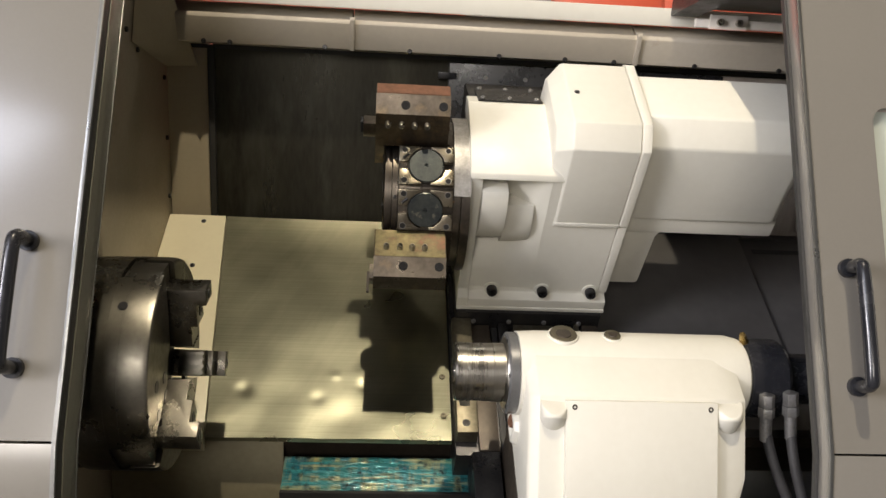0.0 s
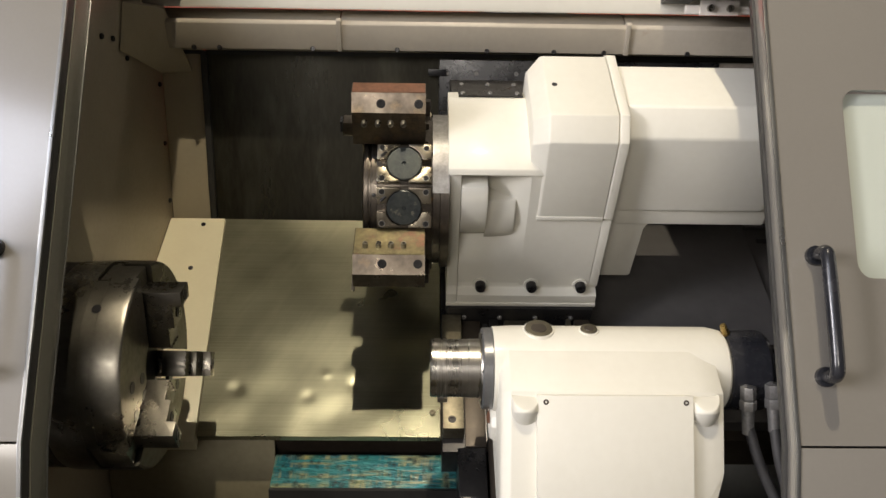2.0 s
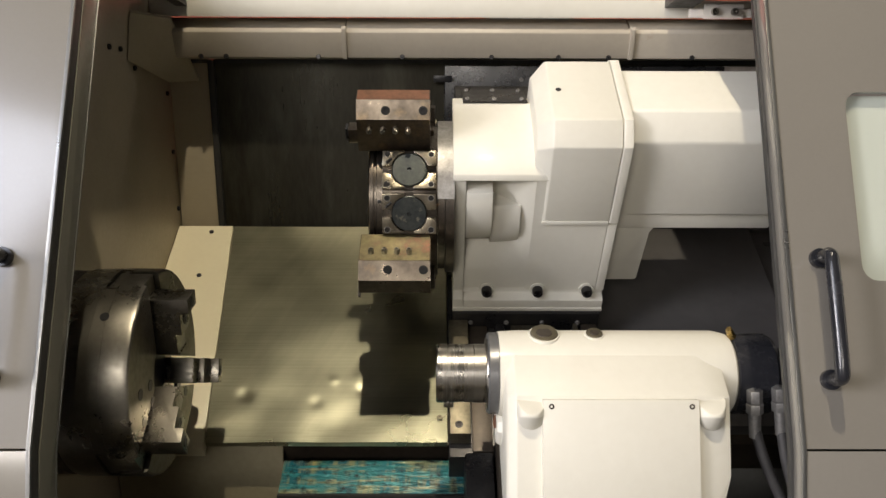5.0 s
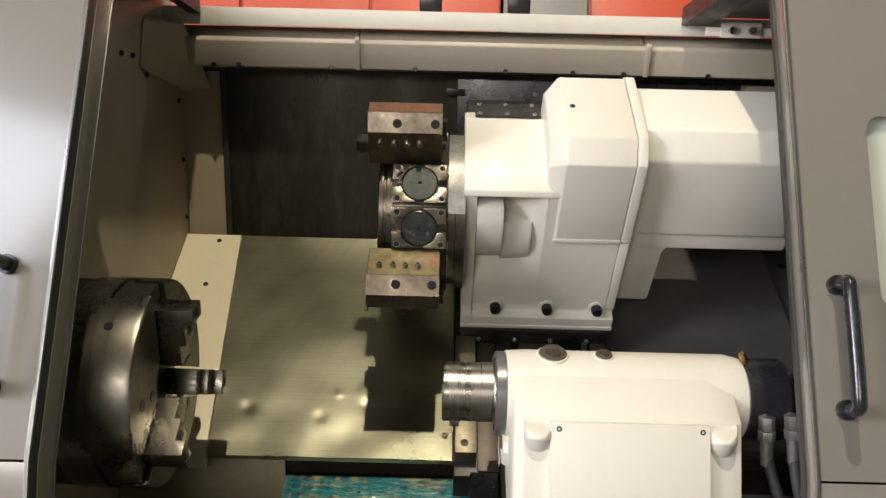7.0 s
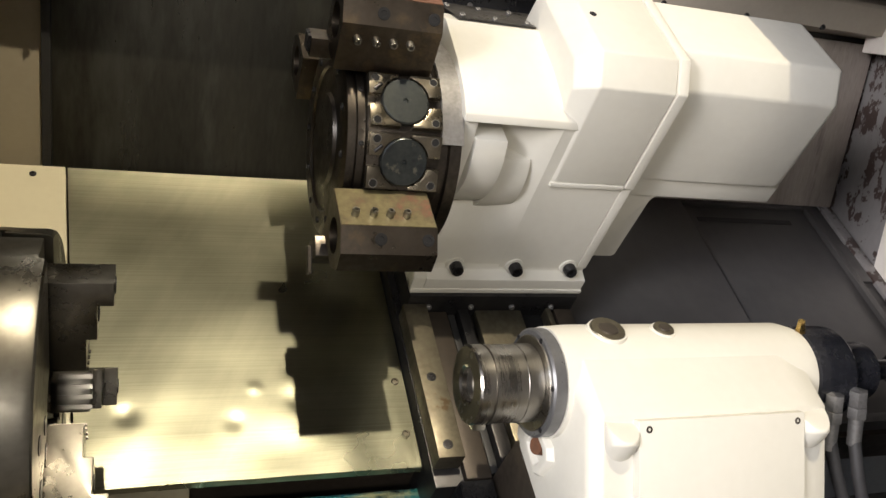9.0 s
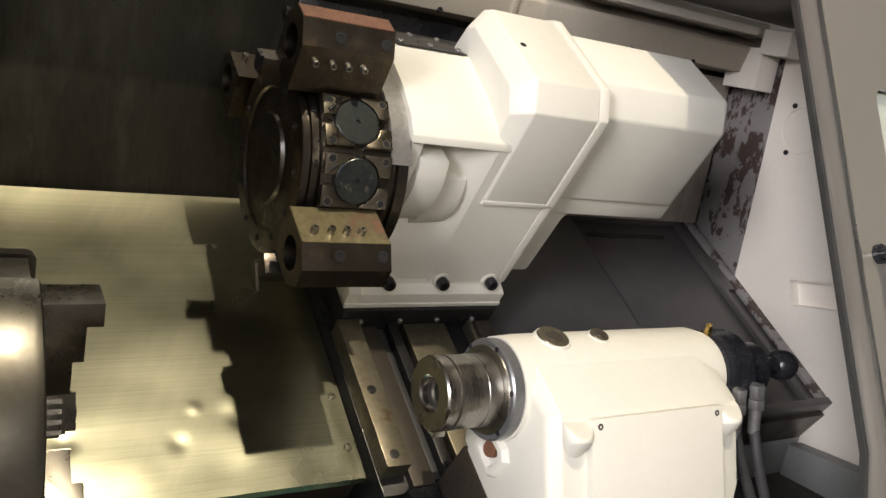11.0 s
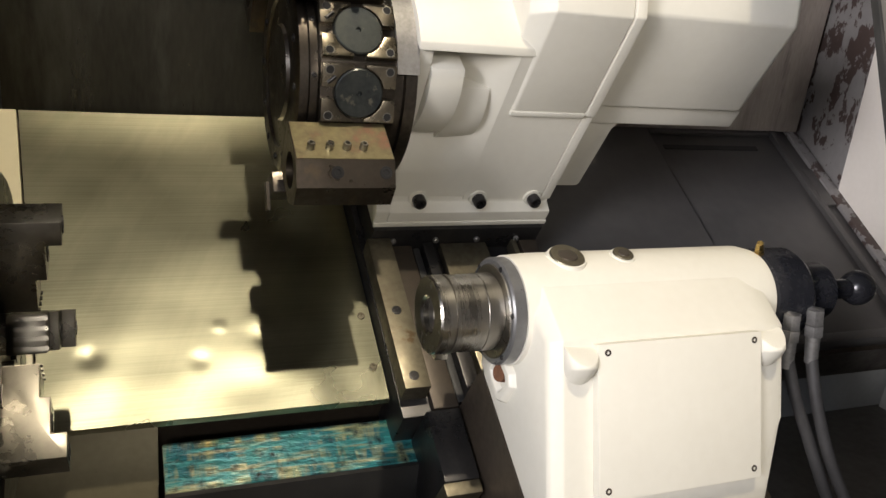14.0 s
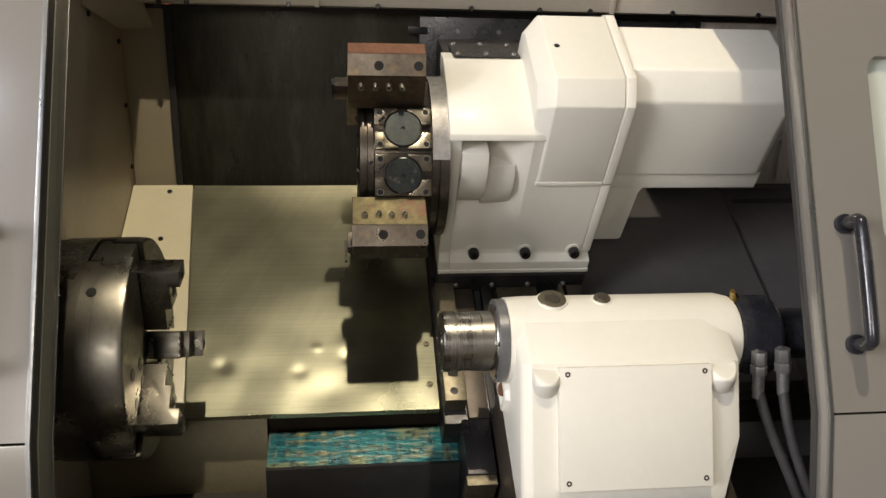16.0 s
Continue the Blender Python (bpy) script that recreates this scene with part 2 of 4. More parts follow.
def wet_tray_material():
    """Steel chute with streaks of teal and yellow-green under a rippled film of coolant."""
    m = bpy.data.materials.new("wet_blue_green_steel")
    n, l, s = nodes_of(m)
    tc = n.new("ShaderNodeTexCoord")

    def field(scale, stretch, detail):
        mp, tx = n.new("ShaderNodeMapping"), n.new("ShaderNodeTexNoise")
        mp.inputs["Scale"].default_value = stretch
        tx.inputs["Scale"].default_value, tx.inputs["Detail"].default_value = scale, detail
        l.new(tc.outputs["Object"], mp.inputs[0])
        l.new(mp.outputs[0], tx.inputs[0])
        return tx.outputs[0]

    def ramped(value, lo, hi):
        r = n.new("ShaderNodeMapRange")
        r.inputs[1].default_value, r.inputs[2].default_value = lo, hi
        l.new(value, r.inputs[0])
        return r.outputs[0]

    def blend(fac, a, bb):
        mx = n.new("ShaderNodeMix")
        mx.data_type = "RGBA"
        l.new(fac, mx.inputs["Factor"])
        for key, v in (("A", a), ("B", bb)):
            if isinstance(v, tuple):
                mx.inputs[key].default_value = (*v, 1)
            else:
                l.new(v, mx.inputs[key])
        return mx.outputs["Result"]

    base = blend(ramped(field(20, (1, 1, 1), 5), 0.36, 0.64), (0.010, 0.115, 0.17), (0.05, 0.21, 0.17))
    base = blend(ramped(field(20, (3.2, 0.5, 0.5), 5), 0.48, 0.72), base, (0.46, 0.41, 0.17))
    base = blend(ramped(field(40, (0.22, 3, 3), 4), 0.45, 0.62), base, (0.04, 0.24, 0.26))
    base = blend(ramped(field(34, (0.3, 2.6, 2.6), 4), 0.54, 0.70), base, (0.34, 0.36, 0.20))
    base = blend(ramped(field(75, (1, 1, 1), 4), 0.52, 0.72), base, (0.012, 0.03, 0.035))
    l.new(base, s.inputs["Base Color"])
    s.inputs["Roughness"].default_value = 0.14
    s.inputs["Metallic"].default_value = 0.25
    s.inputs["Coat Weight"].default_value = 1.0
    s.inputs["Coat Roughness"].default_value = 0.06
    bp = n.new("ShaderNodeBump")
    bp.inputs["Strength"].default_value, bp.inputs["Distance"].default_value = 1.0, 0.004
    l.new(field(120, (0.5, 1.3, 1.3), 4), bp.inputs["Height"])
    l.new(bp.outputs[0], s.inputs["Normal"])
    l.new(bp.outputs[0], s.inputs["Coat Normal"])
    return m


TRAY = wet_tray_material()


def sheet_material():
    """Zinc sheet: cloudy oxide, fine rubbed lines along the bed's travel and slanting wipe marks."""
    m = bpy.data.materials.new("scuffed_zinc_sheet")
    n, l, s = nodes_of(m)
    tc = n.new("ShaderNodeTexCoord")

    def field(scale, stretch, detail, turn=0.0):
        mp, tx = n.new("ShaderNodeMapping"), n.new("ShaderNodeTexNoise")
        if turn:
            mp.vector_type = "TEXTURE"
            mp.inputs["Rotation"].default_value = (0, turn, 0)
            mp.inputs["Scale"].default_value = [1 / v for v in stretch]
        else:
            mp.inputs["Scale"].default_value = stretch
        tx.inputs["Scale"].default_value, tx.inputs["Detail"].default_value, tx.inputs["Roughness"].default_value = scale, detail, 0.6
        l.new(tc.outputs["Object"], mp.inputs[0])
        l.new(mp.outputs[0], tx.inputs[0])
        return tx.outputs[0]

    def ramped(value, lo, hi, a=0.0, bb=1.0):
        r = n.new("ShaderNodeMapRange")
        r.inputs[1].default_value, r.inputs[2].default_value, r.inputs[3].default_value, r.inputs[4].default_value = lo, hi, a, bb
        l.new(value, r.inputs[0])
        return r.outputs[0]

    def math2(op, a, bb):
        q = n.new("ShaderNodeMath")
        q.operation = op
        for k, v in enumerate((a, bb)):
            if isinstance(v, float):
                q.inputs[k].default_value = v
            else:
                l.new(v, q.inputs[k])
        return q.outputs[0]

    cloud = ramped(field(3.5, (1, 1.2, 1.2), 4), 0.30, 0.70)
    lines = ramped(field(20, (0.06, 30, 30), 5), 0.32, 0.64)
    wipe = ramped(field(6, (1.0, 0.3, 5), 5, -0.75), 0.46, 0.66)
    mixed = math2("ADD", math2("MULTIPLY", cloud, 0.38), math2("ADD", math2("MULTIPLY", lines, 0.22), math2("MULTIPLY", wipe, 0.14)))
    col = n.new("ShaderNodeMix")
    col.data_type = "RGBA"
    col.inputs["A"].default_value, col.inputs["B"].default_value = (0.29, 0.29, 0.205, 1), (0.70, 0.68, 0.495, 1)
    l.new(mixed, col.inputs["Factor"])
    l.new(col.outputs["Result"], s.inputs["Base Color"])
    l.new(ramped(cloud, 0.0, 1.0, 0.25, 0.37), s.inputs["Roughness"])
    s.inputs["Metallic"].default_value = 1.0
    bp = n.new("ShaderNodeBump")
    bp.inputs["Strength"].default_value, bp.inputs["Distance"].default_value = 0.09, 0.0008
    l.new(field(8, (1, 1, 1), 3), bp.inputs["Height"])
    brushed = n.new("ShaderNodeBump")
    brushed.inputs["Strength"].default_value, brushed.inputs["Distance"].default_value = 0.35, 0.0002
    l.new(field(22, (0.09, 22, 22), 3), brushed.inputs["Height"])
    l.new(bp.outputs[0], brushed.inputs["Normal"])
    l.new(brushed.outputs[0], s.inputs["Normal"])
    return m


SHEET = sheet_material()
GLASS = bpy.data.materials.new("frosted_window_glass")
_n, _l, _b = nodes_of(GLASS)
_b.inputs["Base Color"].default_value = (0.62, 0.66, 0.58, 1)
_b.inputs["Roughness"].default_value = 0.22
_b.inputs["Transmission Weight"].default_value = 0.35

# ---------------------------------------------------------------- mesh helpers
SLOPE = radians(29)


def bed(s, n):
    """Point (y, z) at s metres down the bed's slope and n metres square off it."""
    return (1.563 - math.cos(SLOPE) * s - math.sin(SLOPE) * n, 1.056 - math.sin(SLOPE) * s + math.cos(SLOPE) * n)


def polar(cy, cz, r, elev):
    """Point (y, z) at radius r; elev is the angle in degrees over the way to the operator."""
    return (cy - r * math.cos(radians(elev)), cz + r * math.sin(radians(elev)))


def loft(bm, rings, caps=True):
    vs = [[bm.verts.new(p) for p in ring] for ring in rings]
    k = len(vs[0])
    for a, b in zip(vs, vs[1:]):
        for i in range(k):
            bm.faces.new((a[i], a[(i + 1) % k], b[(i + 1) % k], b[i]))
    if caps:
        bm.faces.new(vs[0])
        bm.faces.new(list(reversed(vs[-1])))
    return bm


def prism(bm, pts, x0, x1):
    return loft(bm, [[(x0, y, z) for y, z in pts], [(x1, y, z) for y, z in pts]])


def bedprism(bm, pts, x0, x1):
    return prism(bm, [bed(s, n) for s, n in pts], x0, x1)


def bedbox(bm, x0, x1, s0, s1, n0, n1):
    return bedprism(bm, [(s0, n0), (s1, n0), (s1, n1), (s0, n1)], x0, x1)


def box(bm, x0, x1, y0, y1, z0, z1):
    return prism(bm, [(y0, z0), (y1, z0), (y1, z1), (y0, z1)], x0, x1)


def turned(bm, profile, cy=AX_Y, cz=AX_Z, seg=48, caps=True):
    """A body turned about an axis along x; profile: (x, r)."""
    return loft(bm, [[(x, cy + r * math.cos(2 * math.pi * i / seg), cz + r * math.sin(2 * math.pi * i / seg)) for i in range(seg)] for x, r in profile], caps)


def rod(bm, p, q, r, seg=16, r2=None):
    p, q = Vector(p), Vector(q)
    u = (q - p).normalized()
    a = u.orthogonal().normalized()
    b = u.cross(a)
    ring = lambda c, rr: [tuple(c + rr * (math.cos(2 * math.pi * i / seg) * a + math.sin(2 * math.pi * i / seg) * b)) for i in range(seg)]
    return loft(bm, [ring(p, r), ring(q, r if r2 is None else r2)])


def tube(bm, pts, r, seg=12, steps=8):
    """A round tube along a smooth curve through pts."""
    pts = [Vector(p) for p in pts]
    pad = [pts[0] * 2 - pts[1]] + pts + [pts[-1] * 2 - pts[-2]]
    line = []
    for i in range(1, len(pad) - 2):
        for k in range(steps):
            t = k / steps
            p0, p1, p2, p3 = pad[i - 1:i + 3]
            line.append(0.5 * (2 * p1 + (p2 - p0) * t + (2 * p0 - 5 * p1 + 4 * p2 - p3) * t * t + (3 * p1 - p0 - 3 * p2 + p3) * t ** 3))
    line.append(pts[-1])
    a = (line[1] - line[0]).orthogonal().normalized()
    rings = []
    for i, c in enumerate(line):
        u = (line[min(i + 1, len(line) - 1)] - line[max(i - 1, 0)]).normalized()
        a = (a - u * a.dot(u)).normalized()
        b = u.cross(a)
        rings.append([tuple(c + r * (math.cos(2 * math.pi * k / seg) * a + math.sin(2 * math.pi * k / seg) * b)) for k in range(seg)])
    return loft(bm, rings)


def finish(bm, material, name, bevel=0.0, sharp=35):
    bmesh.ops.recalc_face_normals(bm, faces=bm.faces)
    if bevel:
        hard = [e for e in bm.edges if e.is_manifold and e.calc_face_angle(0) > radians(25)]
        bmesh.ops.bevel(bm, geom=hard, offset=bevel, offset_type="OFFSET", segments=2, profile=0.6, affect="EDGES", clamp_overlap=True)
    for f in bm.faces:
        f.smooth = True
    for e in bm.edges:
        e.smooth = e.is_manifold and e.calc_face_angle(0) < radians(sharp)
    me = bpy.data.meshes.new(name)
    bm.to_mesh(me)
    bm.free()
    me.materials.append(material)
    return me


def thing(name, at, label, category, group="", kind=""):
    ob = new(name)
    ob.empty_display_size = 0.05
    ob.matrix_world = MACH @ Matrix.Translation(at)
    ob["at"] = at
    return tagged(ob, label, category, group, kind)


def part(name, bm, material, parent, label="", bevel=0.0, sharp=35):
    """Links a bmesh, in machine coordinates, as one mesh object under a thing or a part."""
    root = parent
    while root.parent:
        root = root.parent
    bmesh.ops.translate(bm, verts=bm.verts, vec=-Vector(root["at"]))
    ob = new(name, finish(bm, material, name, bevel, sharp))
    ob.parent = parent
    return tagged(ob, label)


def solid(name, bm, material, at, label, category, kind="", group="", bevel=0.0, sharp=35):
    bmesh.ops.translate(bm, verts=bm.verts, vec=-Vector(at))
    ob = new(name, finish(bm, material, name, bevel, sharp))
    ob.matrix_world = MACH @ Matrix.Translation(at)
    ob["at"] = at
    return tagged(ob, label, category, group, kind)


def room(name, bm, material, label, category):
    return tagged(new(name, finish(bm, material, name)), label, category, "", "structure")


B = bmesh.new


def cap_screw(parent, base, out, r=0.0055, h=0.006, material=None, name="screw"):
    """A socket head screw: a round head with a sunk socket."""
    bm = B()
    base, out = Vector(base), Vector(out).normalized()
    a = out.orthogonal().normalized()
    b = out.cross(a)
    ring = lambda d, rr, k=14: [tuple(base + out * d + rr * (math.cos(2 * math.pi * i / k) * a + math.sin(2 * math.pi * i / k) * b)) for i in range(k)]
    loft(bm, [ring(-0.002, r), ring(h * 0.8, r), ring(h, r * 0.85), ring(h, r * 0.5), ring(h * 0.4, r * 0.45)])
    return part(name, bm, material or BLACK_OXIDE, parent)


# ---------------------------------------------------------------- the workshop round the machine
bm = B(); bm.faces.new([bm.verts.new(p) for p in ((-6, -6, 0), (6, -6, 0), (6, 6, 0), (-6, 6, 0))])
room("floor", bm, CONCRETE, "worn grey concrete workshop floor", "floor")
for nm, x0, x1, y0, y1 in (("wall_north", -6.2, 6.2, 6, 6.2), ("wall_south", -6.2, 6.2, -6.2, -6), ("wall_east", 6, 6.2, -6, 6), ("wall_west", -6.2, -6, -6, 6)):
    room(nm, box(B(), x0, x1, y0, y1, 0, 5.6), SHOP_WALL, "plain painted workshop wall", "wall")
room("ceiling", box(B(), -6.2, 6.2, -6.2, 6.2, 5.6, 5.75), CEILING, "plain painted workshop ceiling", "ceiling")

# ---------------------------------------------------------------- machine enclosure
# back panel behind the upper slide, with a black edge strip
solid("wall_back", box(B(), -0.300, 1.10, 1.575, 1.59, 1.04, 1.42), DARK_SHEET, (0.4, 1.58, 1.04), "dirty dark steel panel behind the turret slide", "panel", "structure")
solid("seal_strip", box(B(), -0.309, -0.297, 1.566, 1.580, 1.052, 1.378), RUBBER, (-0.303, 1.573, 1.052), "black rubber wiper strip on the back panel", "seal strip", bevel=0.002)
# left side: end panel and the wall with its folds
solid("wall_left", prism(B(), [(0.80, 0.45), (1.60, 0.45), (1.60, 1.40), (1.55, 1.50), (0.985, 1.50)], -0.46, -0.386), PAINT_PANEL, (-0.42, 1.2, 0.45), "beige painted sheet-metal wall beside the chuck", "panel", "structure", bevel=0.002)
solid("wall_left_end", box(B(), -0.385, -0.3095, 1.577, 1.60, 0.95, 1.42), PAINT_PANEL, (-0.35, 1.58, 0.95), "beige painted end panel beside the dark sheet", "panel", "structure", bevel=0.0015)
bm = B()
g = [(-0.384, 1.40, 1.462), (-0.345, 1.485, 1.452), (-0.327, 1.568, 1.340), (-0.384, 1.572, 1.336), (-0.384, 1.37, 1.386)]
loft(bm, [g, [(x - 0.001, y + 0.006, z + 0.004) for x, y, z in g]])
solid("corner_gusset", bm, PAINT_PANEL, (-0.36, 1.47, 1.40), "beige folded gusset plate screwed into the corner", "gusset", "structure")
# headstock plate on the bed beside the sheet
bm = B()
loft(bm, [[(x, *bed(s, n)) for x, s in ((-0.385, 0.0), (-0.279, 0.0), (-0.236, 0.50), (-0.385, 0.50))] for n in (-0.02, 0.004)])
plate = solid("headstock_plate", bm, PAINT_CREAM, (-0.32, 1.35, 0.90), "cream painted plate screwed down beside the bed sheet", "panel", bevel=0.0015)
# upper rail across the back, three folded lengths, and the beam over it
rail = thing("rear_rail", (0.3, 1.49, 1.39), "cream painted folded rail across the back of the opening", "rail", "", "structure")
for x0, x1 in ((-0.386, -0.043), (-0.041, 0.467), (0.470, 1.09)):
    bm = B()
    prism(bm, [(1.500, 1.386), (1.575, 1.380), (1.575, 1.455), (1.545, 1.455), (1.510, 1.437), (1.492, 1.437), (1.488, 1.430)], x0, x1)
    part("rail_length", bm, PAINT_RAIL, rail, bevel=0.0015)
for x in (-0.042, 0.4685):
    part("rail_joint", prism(B(), [(1.494, 1.384), (1.50, 1.384), (1.50, 1.44), (1.482, 1.441), (1.480, 1.436)], x - 0.004, x + 0.004), PAINT_RAIL, rail, bevel=0.001)
solid("rear_beam", prism(B(), [(1.500, 1.456), (1.62, 1.456), (1.62, 1.487), (1.500, 1.487)], -0.386, 1.09), PAINT_WHITE, (0.3, 1.56, 1.456), "cream painted beam over the rear rail", "beam", "structure", bevel=0.002)
bm = B()
box(bm, -0.386, 1.09, 1.5745, 1.578, 1.372, 1.379)
solid("trim_back", bm, RUBBER, (0.3, 1.576, 1.372), "black seal under the rear rail", "trim", "structure")
screws = thing("panel_screws", (0.0, 1.57, 1.38), "small dark screws along the rear rail", "screws", "", "stuff")
for x in (-0.30, -0.255, -0.09, 0.06, 0.22, 0.34, 0.43, 0.58, 0.74, 0.90):
    cap_screw(screws, (x, 1.5, 1.3875), (0, -0.9, 0.1), 0.0045, 0.004)
wall_screws = thing("wall_screws", (-0.385, 1.5, 1.1), "small dark screws along the side wall fold", "screws", "", "stuff")
for y, z in ((1.556, 1.317), (1.560, 1.206), (1.563, 1.094), (1.54, 1.02), (1.40, 1.372), (1.30, 1.41), (1.345, 1.405)):
    cap_screw(wall_screws, (-0.386, y, z), (1, 0, 0), 0.0045, 0.004)
plate_screws = thing("plate_screws", (-0.32, 1.5, 1.0), "small countersunk screws in the cream plate", "screws", "", "stuff")
for x, s in ((-0.318, 0.018), (-0.318, 0.135)):
    cap_screw(plate_screws, (x, *bed(s, 0.004)), (0, -math.sin(SLOPE), math.cos(SLOPE)), 0.0045, 0.002)
# black cover over the upper slide, behind the turret housing
upper = thing("upper_way_cover", (0.6, 1.56, 1.06), "black oily way cover behind the turret housing", "way cover")
part("cover_plate", box(B(), 0.136, 0.66, 1.553, 1.5735, 1.06, 1.370), BLACK_COVER, upper, bevel=0.002)
part("cover_plate", box(B(), 0.661, 1.088, 1.560, 1.5735, 1.06, 1.370), GRIME, upper, bevel=0.002)
part("wiper_tab", box(B(), 0.116, 0.150, 1.548, 1.5525, 1.340, 1.352), BLACK_COVER, upper, bevel=0.001)
part("cover_rib", box(B(), 0.70, 0.93, 1.552, 1.5595, 1.262, 1.270), GRIME, upper, bevel=0.001)
part("cover_rib", box(B(), 0.70, 0.93, 1.552, 1.5595, 1.150, 1.158), GRIME, upper, bevel=0.001)
part("cover_post", box(B(), 0.855, 0.862, 1.550, 1.5595, 1.07, 1.36), GRIME, upper, bevel=0.001)
for x in (0.150, 0.205, 0.28, 0.45, 0.56, 0.64):
    cap_screw(upper, (x, 1.553, 1.345), (0, -1, 0), 0.0042, 0.003, FITTING)
# bed cover to the right of the saddle
cover = thing("bed_way_cover", (0.75, *bed(0.25, -0.02)), "black oily telescopic cover over the slant bed", "way cover")
for x0, x1, n in ((0.39, 0.738, 0.004), (0.741, 1.105, -0.004)):
    part("cover_leaf", bedbox(B(), x0, x1, -0.02, 0.46, n - 0.03, n), BED_BLACK, cover, bevel=0.002)
part("cover_slot", bedbox(B(), 0.76, 0.97, 0.036, 0.046, -0.004, -0.002), RUBBER, cover)
part("cover_frame", bedbox(B(), 1.020, 1.034, 0.0, 0.455, -0.004, 0.006), BED_BLACK, cover, bevel=0.001)
part("cover_frame", bedbox(B(), 0.742, 1.020, 0.0, 0.008, -0.004, 0.004), BED_BLACK, cover, bevel=0.001)
part("cover_patch", bedbox(B(), 1.036, 1.062, 0.10, 0.19, -0.004, 0.003), BED_BLACK, cover, bevel=0.001)
for s in (0.03, 0.12, 0.22, 0.32, 0.42):
    cap_screw(cover, (1.078, *bed(s, 0.005)), (0, -math.sin(SLOPE), math.cos(SLOPE)), 0.004, 0.002, FITTING)
part("cover_lip", bedbox(B(), 0.741, 1.125, 0.455, 0.47, -0.06, 0.006), BED_BLACK, cover, bevel=0.002)
part("cover_edge", bedbox(B(), 1.064, 1.0892, -0.02, 0.455, -0.003, 0.005), RUSTY, cover, "grimy grey edge strip", bevel=0.002)
# right end wall with its recess
right = thing("wall_right", (1.10, 1.2, 0.6), "white painted end wall with a shallow recess", "panel", "", "structure")
bm = B()
hole = [(1.303, 1.018), (1.206, 1.042), (1.190, 0.996), (1.286, 0.973)]
outer = [(1.40, 0.30), (1.445, 1.46), (0.70, 1.46), (0.60, 0.30)]
for x in (1.09, 1.15):
    o = [bm.verts.new((x, y, z)) for y, z in outer]
    h = [bm.verts.new((x, y, z)) for y, z in hole]
    if x == 1.09:
        o1, h1 = o, h
for a, b in ((o1, h1), (o, h)):
    corner = [1, 2, 3, 0]
    for i in range(4):
        j = (i + 1) % 4
        bm.faces.new((a[corner[i]], a[corner[j]], b[j], b[i]))
for i in range(4):
    j = (i + 1) % 4
    bm.faces.new((o1[i], o1[j], o[j], o[i]))
    bm.faces.new((h1[i], h1[j], h[j], h[i]))
part("wall_sheet", bm, PAINT_RIGHT, right)
part("recess_back", prism(B(), hole, 1.115, 1.12), PAINT_RIGHT, right)
bm = B()
ring = lambda x, r: [(x, 1.365 + r * math.cos(a * math.pi / 16), 1.298 + r * math.sin(a * math.pi / 16)) for a in range(32)]
loft(bm, [ring(1.0895, 0.045), ring(1.0875, 0.044), ring(1.0875, 0.0432), ring(1.089, 0.0425)], caps=False)
part("cover_disc", bm, PAINT_RIGHT, right, "round blanking cover")
for a in (55, 175, 295):
    cap_screw(right, (1.09, 1.365 + 0.052 * math.cos(radians(a)), 1.298 + 0.052 * math.sin(radians(a))), (-1, 0, 0), 0.005, 0.003)
solid("wall_right_rear", prism(B(), [(1.402, 0.30), (1.60, 0.30), (1.60, 1.46), (1.447, 1.46)], 1.10, 1.15), RUSTY, (1.12, 1.5, 0.3), "grimy grey steel wall with brown stains", "panel", "structure")
solid("corner_box", box(B(), 1.035, 1.088, 1.455, 1.535, 1.356, 1.436), PAINT_RIGHT, (1.06, 1.5, 1.356), "beige sheet-metal box in the upper corner", "box", "structure", bevel=0.002)
solid("corner_box", box(B(), 1.02, 1.088, 1.39, 1.454, 1.424, 1.470), PAINT_RIGHT, (1.06, 1.42, 1.424), "beige sheet-metal box in the upper corner", "box", "structure", bevel=0.002)
solid("wall_right_fold", prism(B(), [(1.185, 0.672), (1.185, 0.735), (0.90, 0.775), (0.90, 0.695)], 1.052, 1.0885), APRON, (1.07, 1.05, 0.68), "grey painted folded foot of the end wall", "panel", "structure", bevel=0.002)
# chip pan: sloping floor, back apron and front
solid("pan_back", prism(B(), [(1.19, 0.30), (1.21, 0.30), (1.21, 0.80), (1.19, 0.80)], 0.505, 1.088), APRON, (0.75, 1.31, 0.3), "grey painted apron below the bed cover", "panel", "structure")
solid("pan_floor", prism(B(), [(0.66, 0.70), (1.19, 0.672), (1.60, 0.60), (1.60, 0.585), (1.19, 0.66), (0.66, 0.685)], -0.386, 1.09), PAN, (0.3, 1.1, 0.6), "grimy chip pan floor, paint darkened for shade", "floor", "structure")
# Unseen front apron, its height set to keep low light off the pan.
solid("pan_front", prism(B(), [(0.66, 0.30), (0.68, 0.30), (0.735, 0.90), (0.715, 0.90)], -0.46, 1.15), PAINT_PANEL, (0.3, 0.66, 0.3), "unseen beige front apron of the machine, raised to block low light", "panel", "structure")
# roof panels beside the opening, with black channels on their inner edges
solid("roof_right", prism(B(), [(1.497, 1.488), (1.02, 1.575), (1.02, 1.587), (1.497, 1.500)], 0.575, 1.15), GREY_PART, (0.85, 1.2, 1.478), "grey painted roof panel beside the opening", "roof", "structure")
solid("roof_left", prism(B(), [(1.497, 1.500), (1.02, 1.587), (1.02, 1.599), (1.497, 1.512)], -1.05, -0.325), GREY_PART, (-0.7, 1.2, 1.502), "grey painted roof panel beside the opening", "roof", "structure")
